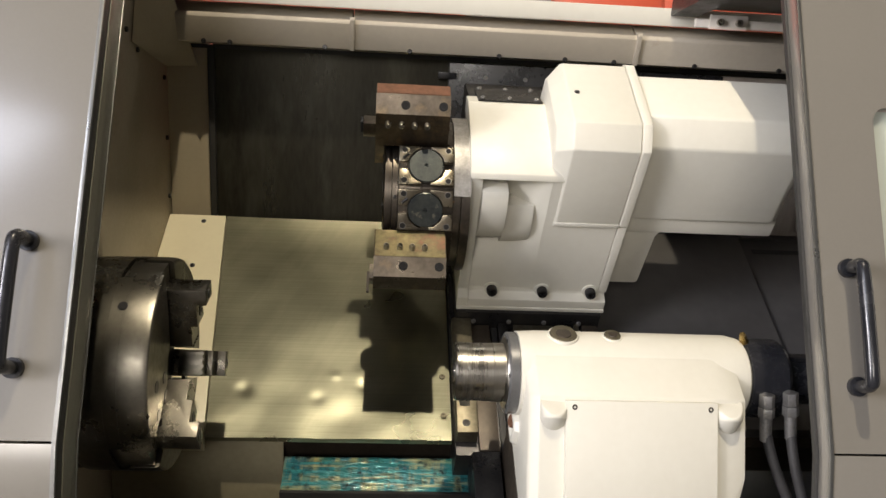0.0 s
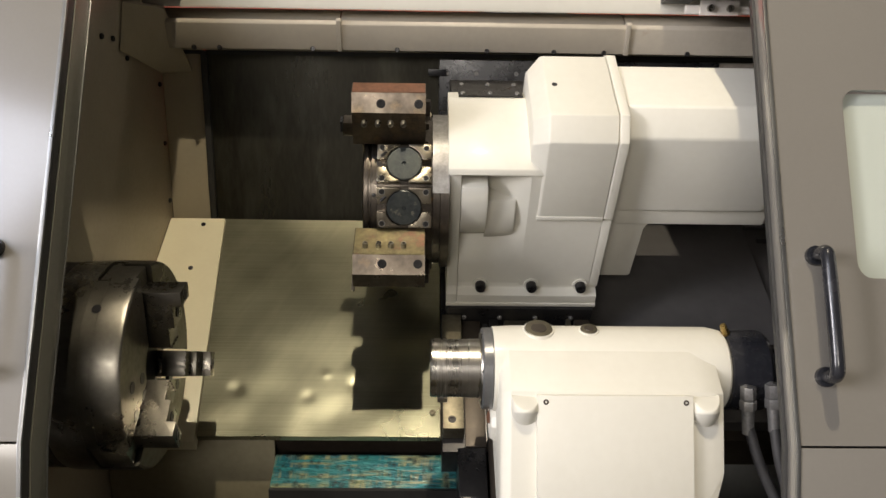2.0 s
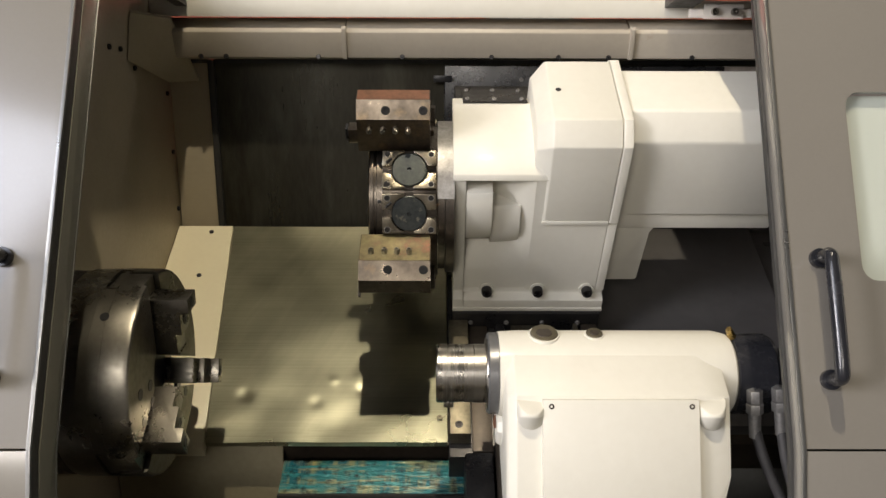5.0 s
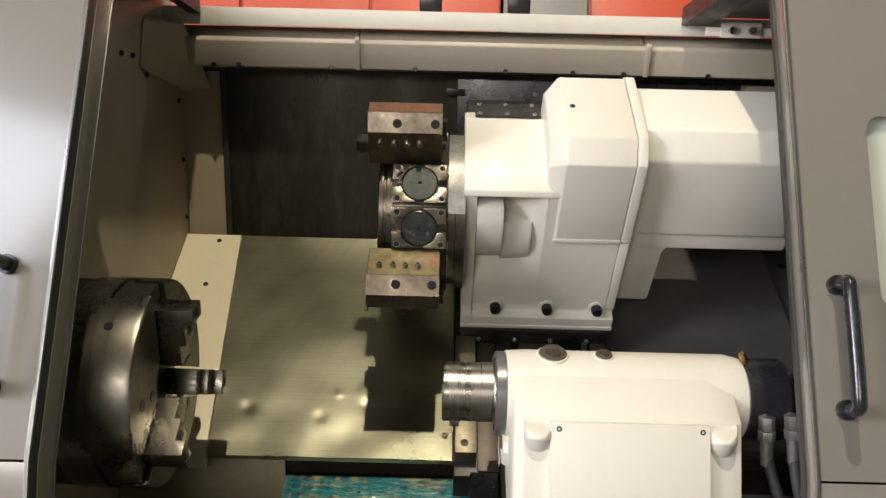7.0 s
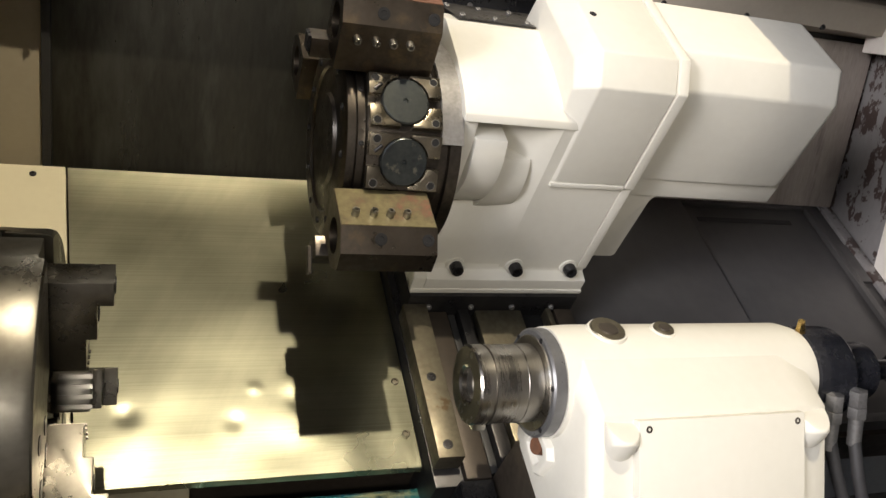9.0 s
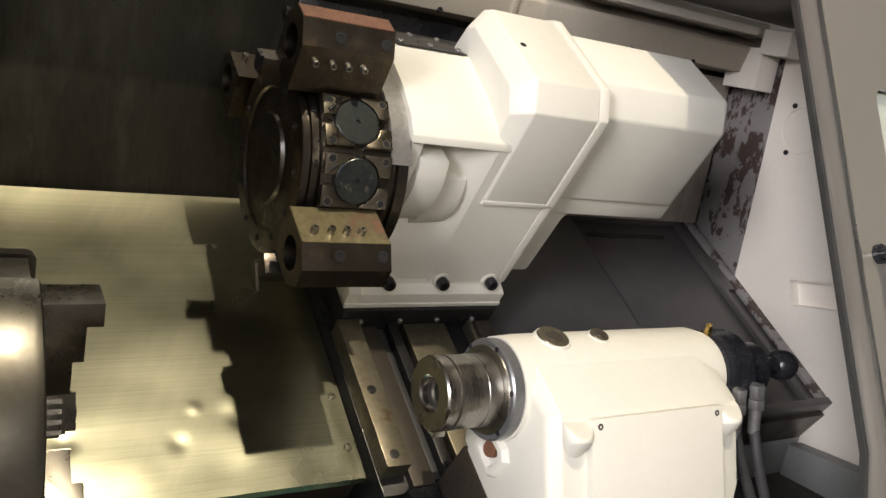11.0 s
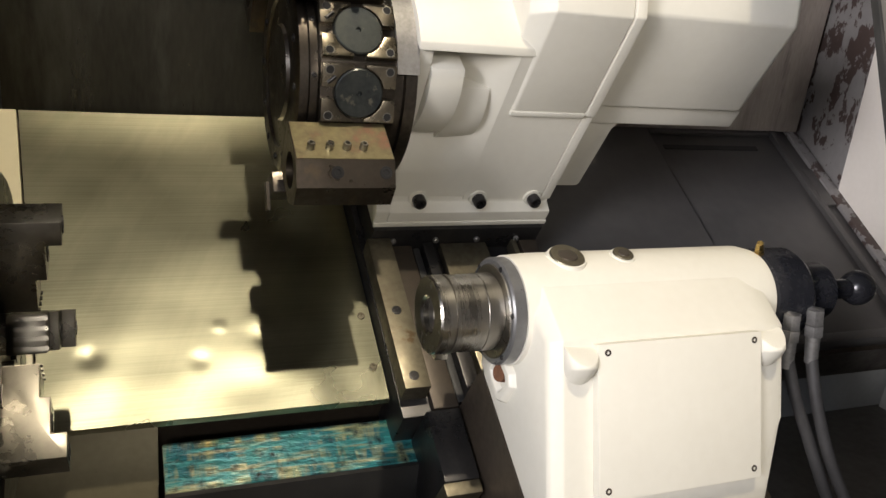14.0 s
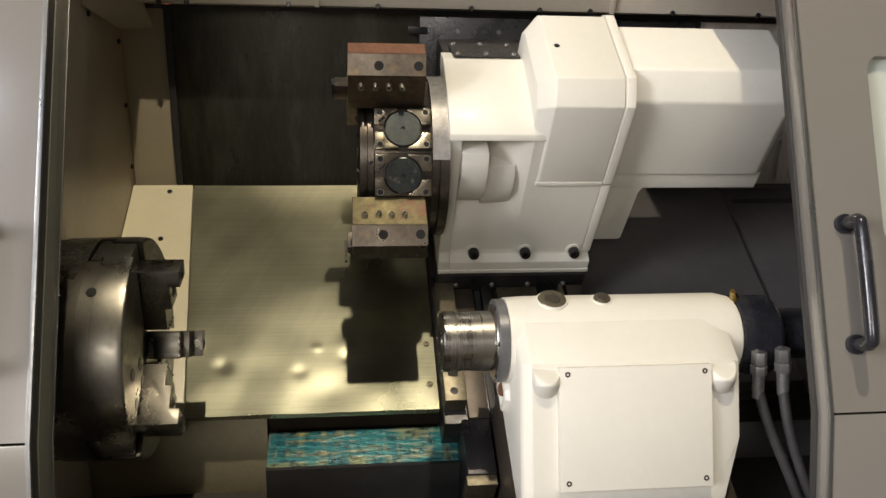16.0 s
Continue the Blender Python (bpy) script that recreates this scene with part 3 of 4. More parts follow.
for nm, x0, x1 in (("roof_channel", 0.524, 0.574), ("roof_channel", -0.338, -0.318)):
    bm = B()
    up = lambda a, h0, h1, xa, xb: prism(bm, [(1.497, 1.474 + h0), (1.02, 1.561 + h0), (1.02, 1.561 + h1), (1.497, 1.474 + h1)], xa, xb)
    up(0, 0.0, 0.006, x0, x1)
    up(0, 0.0065, 0.030, x0, x0 + 0.006)
    up(0, 0.0065, 0.030, x1 - 0.008, x1)
    up(0, 0.0065, 0.016, (x0 + x1) / 2 - 0.003, (x0 + x1) / 2 + 0.003)
    solid(nm, bm, BLACK_OXIDE, (x0, 1.2, 1.476), "black steel door channel along the roof edge", "channel", "structure")

def plain_box(name, x0, x1, y0, y1, z0, z1, material, label, category):
    return tagged(new(name, finish(box(B(), x0, x1, y0, y1, z0, z1), material, name, 0.01)), label, category, "", "structure")


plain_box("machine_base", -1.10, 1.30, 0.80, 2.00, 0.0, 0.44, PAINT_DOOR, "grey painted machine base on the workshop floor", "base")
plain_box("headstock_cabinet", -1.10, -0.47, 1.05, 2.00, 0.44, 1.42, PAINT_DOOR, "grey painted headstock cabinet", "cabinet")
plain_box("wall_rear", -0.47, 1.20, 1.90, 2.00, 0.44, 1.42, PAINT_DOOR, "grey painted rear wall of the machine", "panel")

# ---------------------------------------------------------------- sliding doors
DOOR = [(0.615, 0.45), (0.695, 0.86), (0.743, 1.028), (1.034, 1.592)]


def door_profile(depth):
    front = DOOR
    back = [(y + depth, z - depth * 0.25) for y, z in DOOR]
    return front + back[::-1]


def door_point(z, off=0.0):
    """Point (y, z) on the slanting face, off metres in front."""
    y = 0.743 + (z - 1.028) * 0.516
    return (y - 0.889 * off, z + 0.458 * off)


def rounded(x0, x1, z0, z1, r, k=5):
    pts = []
    for cx, cz, a0 in ((x1 - r, z1 - r, 0), (x0 + r, z1 - r, 90), (x0 + r, z0 + r, 180), (x1 - r, z0 + r, 270)):
        for i in range(k + 1):
            a = radians(a0 + 90 * i / k)
            pts.append((cx + r * math.cos(a), cz + r * math.sin(a)))
    return pts


def sliding_door(name, edge, far, label, hx, lean, inset, deep_return=0.0):
    d = thing(name, ((edge + far) / 2, 0.7, 0.45), label, "door", "sliding doors", "structure")
    sg = 1 if far > edge else -1
    w0, w1 = sorted((edge + sg * inset, edge + sg * 0.60))
    win = rounded(w0, w1, 1.185, 1.375, 0.016)
    bm = B()
    xa, xb = sorted((edge, far))
    # lower folded sheet and the slanting face with its window opening
    prism(bm, [(0.615, 0.45), (0.695, 0.86), (0.743, 1.028), (0.749, 1.025), (0.701, 0.858), (0.621, 0.449)], xa, xb)
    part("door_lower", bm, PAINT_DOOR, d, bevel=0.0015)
    bm = B()
    grid = [(xa, 1.030), (xb, 1.030), (xb, 1.590), (xa, 1.590)]
    for off, flip in ((0.0, False), (-0.006, True)):
        o = [bm.verts.new((x, *door_point(z, off))) for x, z in grid]
        h = [bm.verts.new((x, *door_point(z, off))) for x, z in win]
        n = len(h) // 4
        # corners of the window, in the order of rounded(): top right, top left, bottom left, bottom right
        oc = [o[2], o[3], o[0], o[1]]
        for c in range(4):
            for i in range(n - 1):
                bm.faces.new((oc[c], h[c * n + i], h[c * n + i + 1]))
            bm.faces.new((oc[c], h[c * n + n - 1], h[((c + 1) % 4) * n], oc[(c + 1) % 4]))
        if not flip:
            ho = h
        else:
            for i in range(len(h)):
                bm.faces.new((ho[i], ho[(i + 1) % len(h)], h[(i + 1) % len(h)], h[i]))
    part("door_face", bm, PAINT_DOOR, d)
    pane = B()
    loft(pane, [[(x, *door_point(z, off)) for x, z in win] for off in (-0.012, -0.018)])
    part("window_pane", pane, GLASS, d, "frosted greenish window pane")
    # folded inner return: bright corner edge, dark seal strip, then the plain return sheet
    def band(name, d0, d1, x0, x1, material, lab=""):
        near = [(y + 0.889 * d0, z - 0.458 * d0) for y, z in DOOR[1:]]
        deep = [(y + 0.889 * d1, z - 0.458 * d1) for y, z in DOOR[1:]]
        part(name, prism(B(), near + deep[::-1], edge - sg * x0, edge - sg * x1), material, d, lab, bevel=0.0004)
    band("edge_trim", -0.0015, 0.002, -0.003, 0.0015, EDGE_TRIM, "worn bright corner edge")
    if deep_return:
        band("seal_strip", 0.0022, 0.019, -0.001, 0.0008, RUBBER, "dark seal strip")
        band("edge_fold", 0.0192, deep_return, -0.004, 0.002, RETURN, "dull grey-green folded return")
        band("return_edge", deep_return + 0.0002, deep_return + 0.002, -0.004, 0.003, EDGE_TRIM, "worn bright corner edge")
    else:
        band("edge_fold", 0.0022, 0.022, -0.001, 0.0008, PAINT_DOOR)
        band("rubber_lip", 0.0222, 0.030, -0.001, 0.004, RUBBER, "black rubber sealing lip")
    # pull handle
    h = []
    for x, z, off in ((hx, 1.206, 0.0), (hx, 1.206, 0.018), (hx + lean * 0.6, 1.205, 0.030), (hx + lean, 1.196, 0.036), (hx + lean, 1.15, 0.037), (hx + lean, 1.102, 0.036), (hx + lean * 0.6, 1.093, 0.030), (hx, 1.092, 0.018), (hx, 1.092, 0.0)):
        h.append((x, *door_point(z, off)))
    handle = part("handle", tube(B(), h, 0.0072, 14), HANDLE, d, "black bowed pull handle")
    for z in (1.206, 1.092):
        part("handle_foot", rod(B(), (hx, *door_point(z, 0.0)), (hx, *door_point(z, 0.006)), 0.0105), HANDLE, handle)
    return d


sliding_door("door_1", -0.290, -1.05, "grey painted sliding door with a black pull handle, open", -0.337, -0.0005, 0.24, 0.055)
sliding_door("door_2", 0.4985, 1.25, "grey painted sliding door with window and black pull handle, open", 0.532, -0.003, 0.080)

# ---------------------------------------------------------------- bed sheet with dents
bm = B()
NX, NS = 90, 100
DENTS = ((-0.188, 0.404, 0.012, 0.0018), (-0.071, 0.418, 0.010, 0.0010), (-0.046, 0.374, 0.006, -0.0010), (-0.111, 0.441, 0.040, -0.0012), (0.004, 0.395, 0.009, 0.0014), (0.055, 0.455, 0.026, -0.0010), (-0.02, 0.455, 0.03, 0.0014), (0.0, 0.368, 0.016, -0.0012))
rows = []
for j in range(NS + 1):
    s = 0.004 + 0.486 * j / NS
    left = -0.276 + 0.042 * j / NS
    r = []
    for i in range(NX + 1):
        x = left + (0.140 - left) * i / NX
        n = 0.006 + 0.0011 * noise.noise((x * 4.5 + s * 3, s * 4, 0.3)) + 0.0014 * noise.noise((x * 14, s * 12, 2.3)) * max(0, min(1, (s - 0.25) * 6))
        n -= 0.014 * max(0.0, s - 0.375)
        for dx, ds, rad, deep in DENTS:
            q = ((x - dx) ** 2 + (s - ds) ** 2) / rad ** 2
            if q < 6:
                n -= deep * math.exp(-q)
        r.append(bm.verts.new((x, *bed(s, n))))
    rows.append(r)
for j in range(NS):
    for i in range(NX):
        bm.faces.new((rows[j][i], rows[j][i + 1], rows[j + 1][i + 1], rows[j + 1][i]))
lip = [bm.verts.new((v.co.x, *bed(0.4925, -0.003))) for v in rows[-1]]
for i in range(NX):
    bm.faces.new((rows[-1][i], rows[-1][i + 1], lip[i + 1], lip[i]))
side = [bm.verts.new((0.141, *bed(0.004 + 0.486 * j / NS, -0.012))) for j in range(NS + 1)]
for j in range(NS):
    bm.faces.new((rows[j][-1], side[j], side[j + 1], rows[j + 1][-1]))
sheet = thing("bed_sheet", (-0.05, *bed(0.25, 0)), "dented bright sheet-metal way cover with brushed scuffs", "way cover")
part("sheet", bm, SHEET, sheet, sharp=60)
for x, s in ((0.128, 0.447), (0.128, 0.372)):
    cap_screw(sheet, (x, *bed(s, 0.006)), (0, -math.sin(SLOPE), math.cos(SLOPE)), 0.0048, 0.003, WAY)
solid("bed_casting", bedprism(B(), [(-0.05, -0.02), (0.478, -0.02), (0.478, -0.22), (-0.05, -0.35)], -0.384, 1.085), BROWN_STEEL, (0.3, *bed(0.2, -0.2)), "dark oily cast bed under the covers", "machine bed", "structure")

# ---------------------------------------------------------------- wet tray below the sheet
tray = thing("coolant_tray", (0.05, 1.11, 0.68), "steel chute wet with blue-green coolant below the bed", "tray")
bm = B()
prism(bm, [(1.085, 0.7635), (1.145, 0.7845), (1.145, 0.774), (1.085, 0.753)], -0.1165, 0.19)
part("chute", bm, TRAY, tray, bevel=0.002)
part("chute_side", box(B(), -0.1165, 0.19, 1.078, 1.0845, 0.68, 0.7625), RUBBER, tray)
# Shade under the sheet edge and chuck is painted into this panel.
solid("apron_left", box(B(), -0.384, -0.120, 1.156, 1.162, 0.62, 0.815), APRON_SHADED, (-0.25, 1.154, 0.62), "stained cream apron panel beside the wet chute, colour darkened for shade", "panel", "structure", bevel=0.001)

# ---------------------------------------------------------------- saddle and its guide ways
saddle = thing("saddle", (0.27, *bed(0.35, 0.02)), "oily steel saddle with worn guide strips under the turret", "saddle")
part("base", bedbox(B(), 0.142, 0.39, 0.0, 0.53, -0.06, 0.028), BLACK_OXIDE, saddle, bevel=0.002)
part("top_plate", bedbox(B(), 0.150, 0.395, 0.02, 0.285, 0.029, 0.071), BLACK_OXIDE, saddle, bevel=0.003)
for x0, x1, s1, n1, m in ((0.143, 0.175, 0.508, 0.057, WAY), (0.177, 0.208, 0.528, 0.040, BROWN_STEEL), (0.211, 0.221, 0.52, 0.034, RUBBER), (0.222, 0.237, 0.52, 0.046, BLACK_OXIDE), (0.248, 0.316, 0.50, 0.043, WAY), (0.352, 0.360, 0.5, 0.048, WAY), (0.366, 0.392, 0.50, 0.046, BROWN_STEEL)):
    part("guide_strip", bedbox(B(), x0, x1, 0.286, s1, 0.029, n1), m, saddle, bevel=0.0015)
for s in (0.492, 0.40):
    cap_screw(saddle, (0.157, *bed(s, 0.057)), (0, -math.sin(SLOPE), math.cos(SLOPE)), 0.0062, 0.001)
for x in (0.18, 0.24, 0.30, 0.36):
    cap_screw(saddle, (x, *bed(0.285, 0.05)), (0, -math.cos(SLOPE), -math.sin(SLOPE)), 0.004, 0.004, FITTING)
part("front_block", bedbox(B(), 0.165, 0.207, 0.531, 0.618, -0.06, 0.043), BLACK_OXIDE, saddle, "dark steel guide block", bevel=0.003)
part("front_block_end", bedbox(B(), 0.163, 0.206, 0.6185, 0.634, -0.06, 0.043), WAY, saddle, bevel=0.002)
part("tail_way", bedbox(B(), 0.2105, 0.50, 0.525, 0.80, -0.06, 0.118), BROWN_STEEL, saddle, "dark brown cast tailstock way", bevel=0.002)

# ---------------------------------------------------------------- turret housing
housing = thing("turret_housing", (0.35, *bed(0.2, 0.072)), "cream painted cast turret housing with bolted foot and drive cover", "turret housing")
part("end_wall", bedprism(B(), [(0.09, 0.072), (0.09, 0.340), (0.258, 0.340), (0.264, 0.31), (0.266, 0.255), (0.267, 0.11), (0.278, 0.098), (0.278, 0.072)], 0.149, 0.1665), PAINT_WHITE, housing, bevel=0.002)
part("casting_top", bedprism(B(), [(0.09, 0.3405), (0.09, 0.366), (0.124, 0.3785), (0.195, 0.371), (0.238, 0.361), (0.260, 0.349), (0.264, 0.3405)], 0.147, 0.287), PAINT_WHITE, housing, bevel=0.0015)
def recess_depth(x, n):
    """Front surface of the casting: sunk behind the bosses, level with the body towards the drive side and the foot."""
    u = min(1.0, (x - 0.1667) / 0.1028)
    v = min(1.0, max(0.0, (n - 0.150) / 0.110))
    return 0.262 - 0.078 * (1 - u) ** 1.35 * v * v * (3 - 2 * v)


web = [[(x, *bed(s, n)) for s, n in [(0.09, 0.072), (0.09, 0.340)] + [(recess_depth(x, n), n) for n in [0.340 - 0.010 * k for k in range(20)]] + [(0.2615, 0.11), (0.215, 0.072)]]
       for x in [0.1667 + 0.1028 * k / 12 for k in range(13)]]
part("casting_web", loft(B(), web), PAINT_WHITE, housing)
part("foot", bedprism(B(), [(0.2155, 0.072), (0.2155, 0.150), (0.222, 0.150), (0.258, 0.122), (0.262, 0.100), (0.278, 0.096), (0.278, 0.072)], 0.1667, 0.398), PAINT_WHITE, housing, bevel=0.002)
part("foot_rim", bedprism(B(), [(0.26, 0.072), (0.26, 0.079), (0.2805, 0.079), (0.2805, 0.072)], 0.149, 0.3985), PAINT_WHITE, housing, bevel=0.0012)
part("casting_body", bedprism(B(), [(0.09, 0.10), (0.09, 0.340), (0.2615, 0.340), (0.262, 0.28), (0.262, 0.105), (0.2156, 0.105)], 0.2695, 0.3845), PAINT_WHITE, housing)
part("casting_flange", bedbox(B(), 0.3858, 0.3995, 0.15, 0.2628, 0.105, 0.2535), PAINT_WHITE, housing, bevel=0.0012)
for x0, x1, r, mid_n, top in ((0.1669, 0.2060, 0.0905, 0.276, 0.319), (0.2062, 0.2500, 0.0785, 0.250, 0.286)):
    a0 = math.asin((top - mid_n) / r)
    arc = [(0.186 + r * math.cos(a), mid_n + r * math.sin(a)) for a in [a0 - (a0 + 1.40) * k / 22 for k in range(23)]]
    part("boss", bedprism(B(), [(0.15, top)] + arc + [(0.15, arc[-1][1])], x0, x1), PAINT_WHITE, housing, "rounded cast boss", bevel=0.0015)
for x in (0.205, 0.289, 0.370):
    part("bolt_seat", rod(B(), (x, *bed(0.246, 0.106)), (x, *bed(0.2665, 0.1095)), 0.0135, 24, 0.0120), PAINT_WHITE, housing)
    cap_screw(housing, (x, *bed(0.2635, 0.109)), (0, -math.cos(SLOPE), -math.sin(SLOPE) + 0.2), 0.0088, 0.015, BLACK_OXIDE, "foot_bolt")
hood = [(0.062, 0.30), (0.078, 0.425), (0.095, 0.436), (0.238, 0.431), (0.264, 0.401), (0.2645, 0.262), (0.20, 0.255)]
inner = [(0.070, 0.30), (0.090, 0.402), (0.106, 0.413), (0.222, 0.409), (0.247, 0.384), (0.252, 0.262), (0.20, 0.258)]
bm = B()
loft(bm, [[(0.266, *bed(s, n)) for s, n in inner], [(0.2872, *bed(s, n)) for s, n in hood], [(0.3845, *bed(s, n)) for s, n in hood]])
h_ob = part("hood", bm, PAINT_WHITE, housing, "faceted cream cover", bevel=0.0022)
cap_screw(h_ob, (0.300, *bed(0.167, 0.4335)), (0, -math.sin(SLOPE), math.cos(SLOPE)), 0.0042, 0.0008)
part("hood_rim", bedbox(B(), 0.2830, 0.3843, 0.22, 0.2656, 0.2550, 0.2612), PAINT_WHITE, housing, bevel=0.0005)
part("hood_lip", bedprism(B(), [(s + (0.0018 if s > 0.15 else -0.002), n + (0.0018 if n > 0.35 else -0.004)) for s, n in hood], 0.3858, 0.3995), PAINT_WHITE, housing, bevel=0.002)
motor = [(0.085, 0.2565), (0.100, 0.420), (0.114, 0.4325), (0.215, 0.431), (0.243, 0.394), (0.2435, 0.2565)]
bm = B()
mid = lambda q: [(0.160 + (s - 0.160) * q, 0.35 + (n - 0.35) * q) for s, n in motor]
loft(bm, [[(0.3997, *bed(s, n)) for s, n in motor], [(0.636, *bed(s, n)) for s, n in motor], [(0.645, *bed(s, n)) for s, n in mid(0.93)]])
part("motor_cover", bm, PAINT_WHITE, housing, "long faceted cream drive cover", bevel=0.004)
part("ledge", bedbox(B(), 0.3997, 0.648, 0.06, 0.2365, 0.222, 0.256), PAINT_WHITE, housing, bevel=0.002)
bm = B()
loft(bm, [[(x, *bed(s, n)) for x, n in ((0.3997, 0.098), (0.456, 0.098), (0.460, 0.102), (0.463, 0.208), (0.470, 0.2215), (0.3997, 0.2215))] for s in (0.05, 0.232)])
part("web", bm, PAINT_WHITE, housing, bevel=0.003)
part("rear_body", bedprism(B(), [(0.0, 0.072), (0.0, 0.33), (0.089, 0.362), (0.089, 0.072)], 0.152, 0.385), BLACK_OXIDE, housing, "dark rear body", bevel=0.003)
part("top_plate", bedprism(B(), [(0.045, 0.3495), (0.122, 0.3790), (0.122, 0.3815), (0.045, 0.3520)], 0.163, 0.263), BLACK_OXIDE, housing, "dark screwed cover plate")
for x in (0.170, 0.212, 0.254):
    for s, q in ((0.056, 0.357), (0.113, 0.379)):
        cap_screw(housing, (x, *bed(s, q)), (0, -math.sin(SLOPE), math.cos(SLOPE)), 0.0038, 0.0025, FITTING)

# ---------------------------------------------------------------- turret
TY, TZ = 1.285, 1.174
turret = thing("tool_turret", (0.08, TY, TZ), "oily twelve-station steel tool turret", "turret")
AP = 0.118


def ngon(x, ap, k=12, off=2.0):
    r = ap / math.cos(math.pi / k)
    return [(x, *polar(TY, TZ, r, off + 15 + 360 / k * i)) for i in range(k)]


part("drum", loft(B(), [ngon(0.043, AP), ngon(0.124, AP)]), TURRET, turret, bevel=0.001)
part("front_ring", turned(B(), [(0.042, 0.112), (0.034, 0.112), (0.033, 0.108), (0.029, 0.108), (0.029, 0.113), (0.023, 0.113), (0.021, 0.109), (0.021, 0.085), (0.024, 0.083), (0.024, 0.055), (0.020, 0.053), (0.020, 0.02)], TY, TZ, 72), TURRET, turret, "stepped turned front ring")
for k in range(12):
    cap_screw(turret, (0.021, *polar(TY, TZ, 0.097, 2 + 30 * k)), (-1, 0, 0), 0.0042, 0.002, BLACK_OXIDE, "ring_bolt")
    cap_screw(turret, (0.038, *polar(TY, TZ, 0.1120, 10 + 30 * k)), (0, -math.cos(radians(10 + 30 * k)), math.sin(radians(10 + 30 * k))), 0.003, 0.0012, BLACK_OXIDE, "ring_screw")
part("rear_ring", turned(B(), [(0.1245, 0.112), (0.135, 0.112), (0.136, 0.118), (0.149, 0.118)], TY, TZ, 72), TURRET, turret, "stepped turned rear ring")
part("shroud", loft(B(), [[(x, *polar(TY, TZ, r, a)) for r in (0.119, 0.124) for a in ([12 + 8 * i for i in range(12)] if r == 0.119 else [100 - 8 * i for i in range(12)])] for x in (0.124, 0.1490)]), FITTING, turret, "pale curved splash shroud")


def station(elev):
    """Four screwed pads round a plug on one flat of the drum."""
    rad = Vector((0, -math.cos(radians(elev)), math.sin(radians(elev))))
    tan = Vector((0, math.sin(radians(elev)), math.cos(radians(elev))))
    o = Vector((0.0825, TY, TZ)) + rad * AP
    at = lambda x, t, h: tuple(o + Vector((x, 0, 0)) + tan * t + rad * h)
    for sx in (-1, 1):
        for st in (-1, 1):
            pts = [(0.0395, 0.006), (0.0395, 0.0295), (0.0065, 0.0295)]
            arc = [(0.0272 * math.cos(radians(a)), 0.0272 * math.sin(radians(a))) for a in (76, 60, 45, 30, 13)]
            pts = [(sx * a, st * b) for a, b in pts + arc]
            bm = B()
            loft(bm, [[at(a, b, h) for a, b in pts] for h in (-0.002, 0.0085)])
            part("station_pad", bm, PAD, turret, bevel=0.0008)
            part("pad_hole", loft(B(), [[at(sx * 0.032 + r * math.cos(a * math.pi / 8), st * 0.0235 + r * math.sin(a * math.pi / 8), h) for a in range(16)] for r, h in ((0.0050, 0.0084), (0.0050, 0.0089), (0.0040, 0.0089), (0.0038, 0.0086))]), STEEL, turret, "bright hole rim")
            part("pad_bore", loft(B(), [[at(sx * 0.032 + 0.0040 * math.cos(a * math.pi / 8), st * 0.0235 + 0.0040 * math.sin(a * math.pi / 8), h) for a in range(16)] for h in (0.0080, 0.0088)]), HOLE, turret, "tapped hole drawn as a black shade disc")
    bm = B()
    ring = lambda r, h: [at(r * math.cos(a * math.pi / 18), r * math.sin(a * math.pi / 18), h) for a in range(36)]
    loft(bm, [ring(0.0258, -0.002), ring(0.0258, 0.007), ring(0.0245, 0.0082), ring(0.003, 0.0082), ring(0.002, 0.006)])
    part("plug", bm, PLUG, turret, "dark round station plug")
    bm = B()
    rod(bm, at(-0.026, 0.017, 0.0088), at(-0.034, 0.010, 0.0088), 0.0022)
    part("coolant_port", bm, BLACK_OXIDE, turret)


for e in (2, 32, 122, 182, 212, 242, 272):
    station(e)


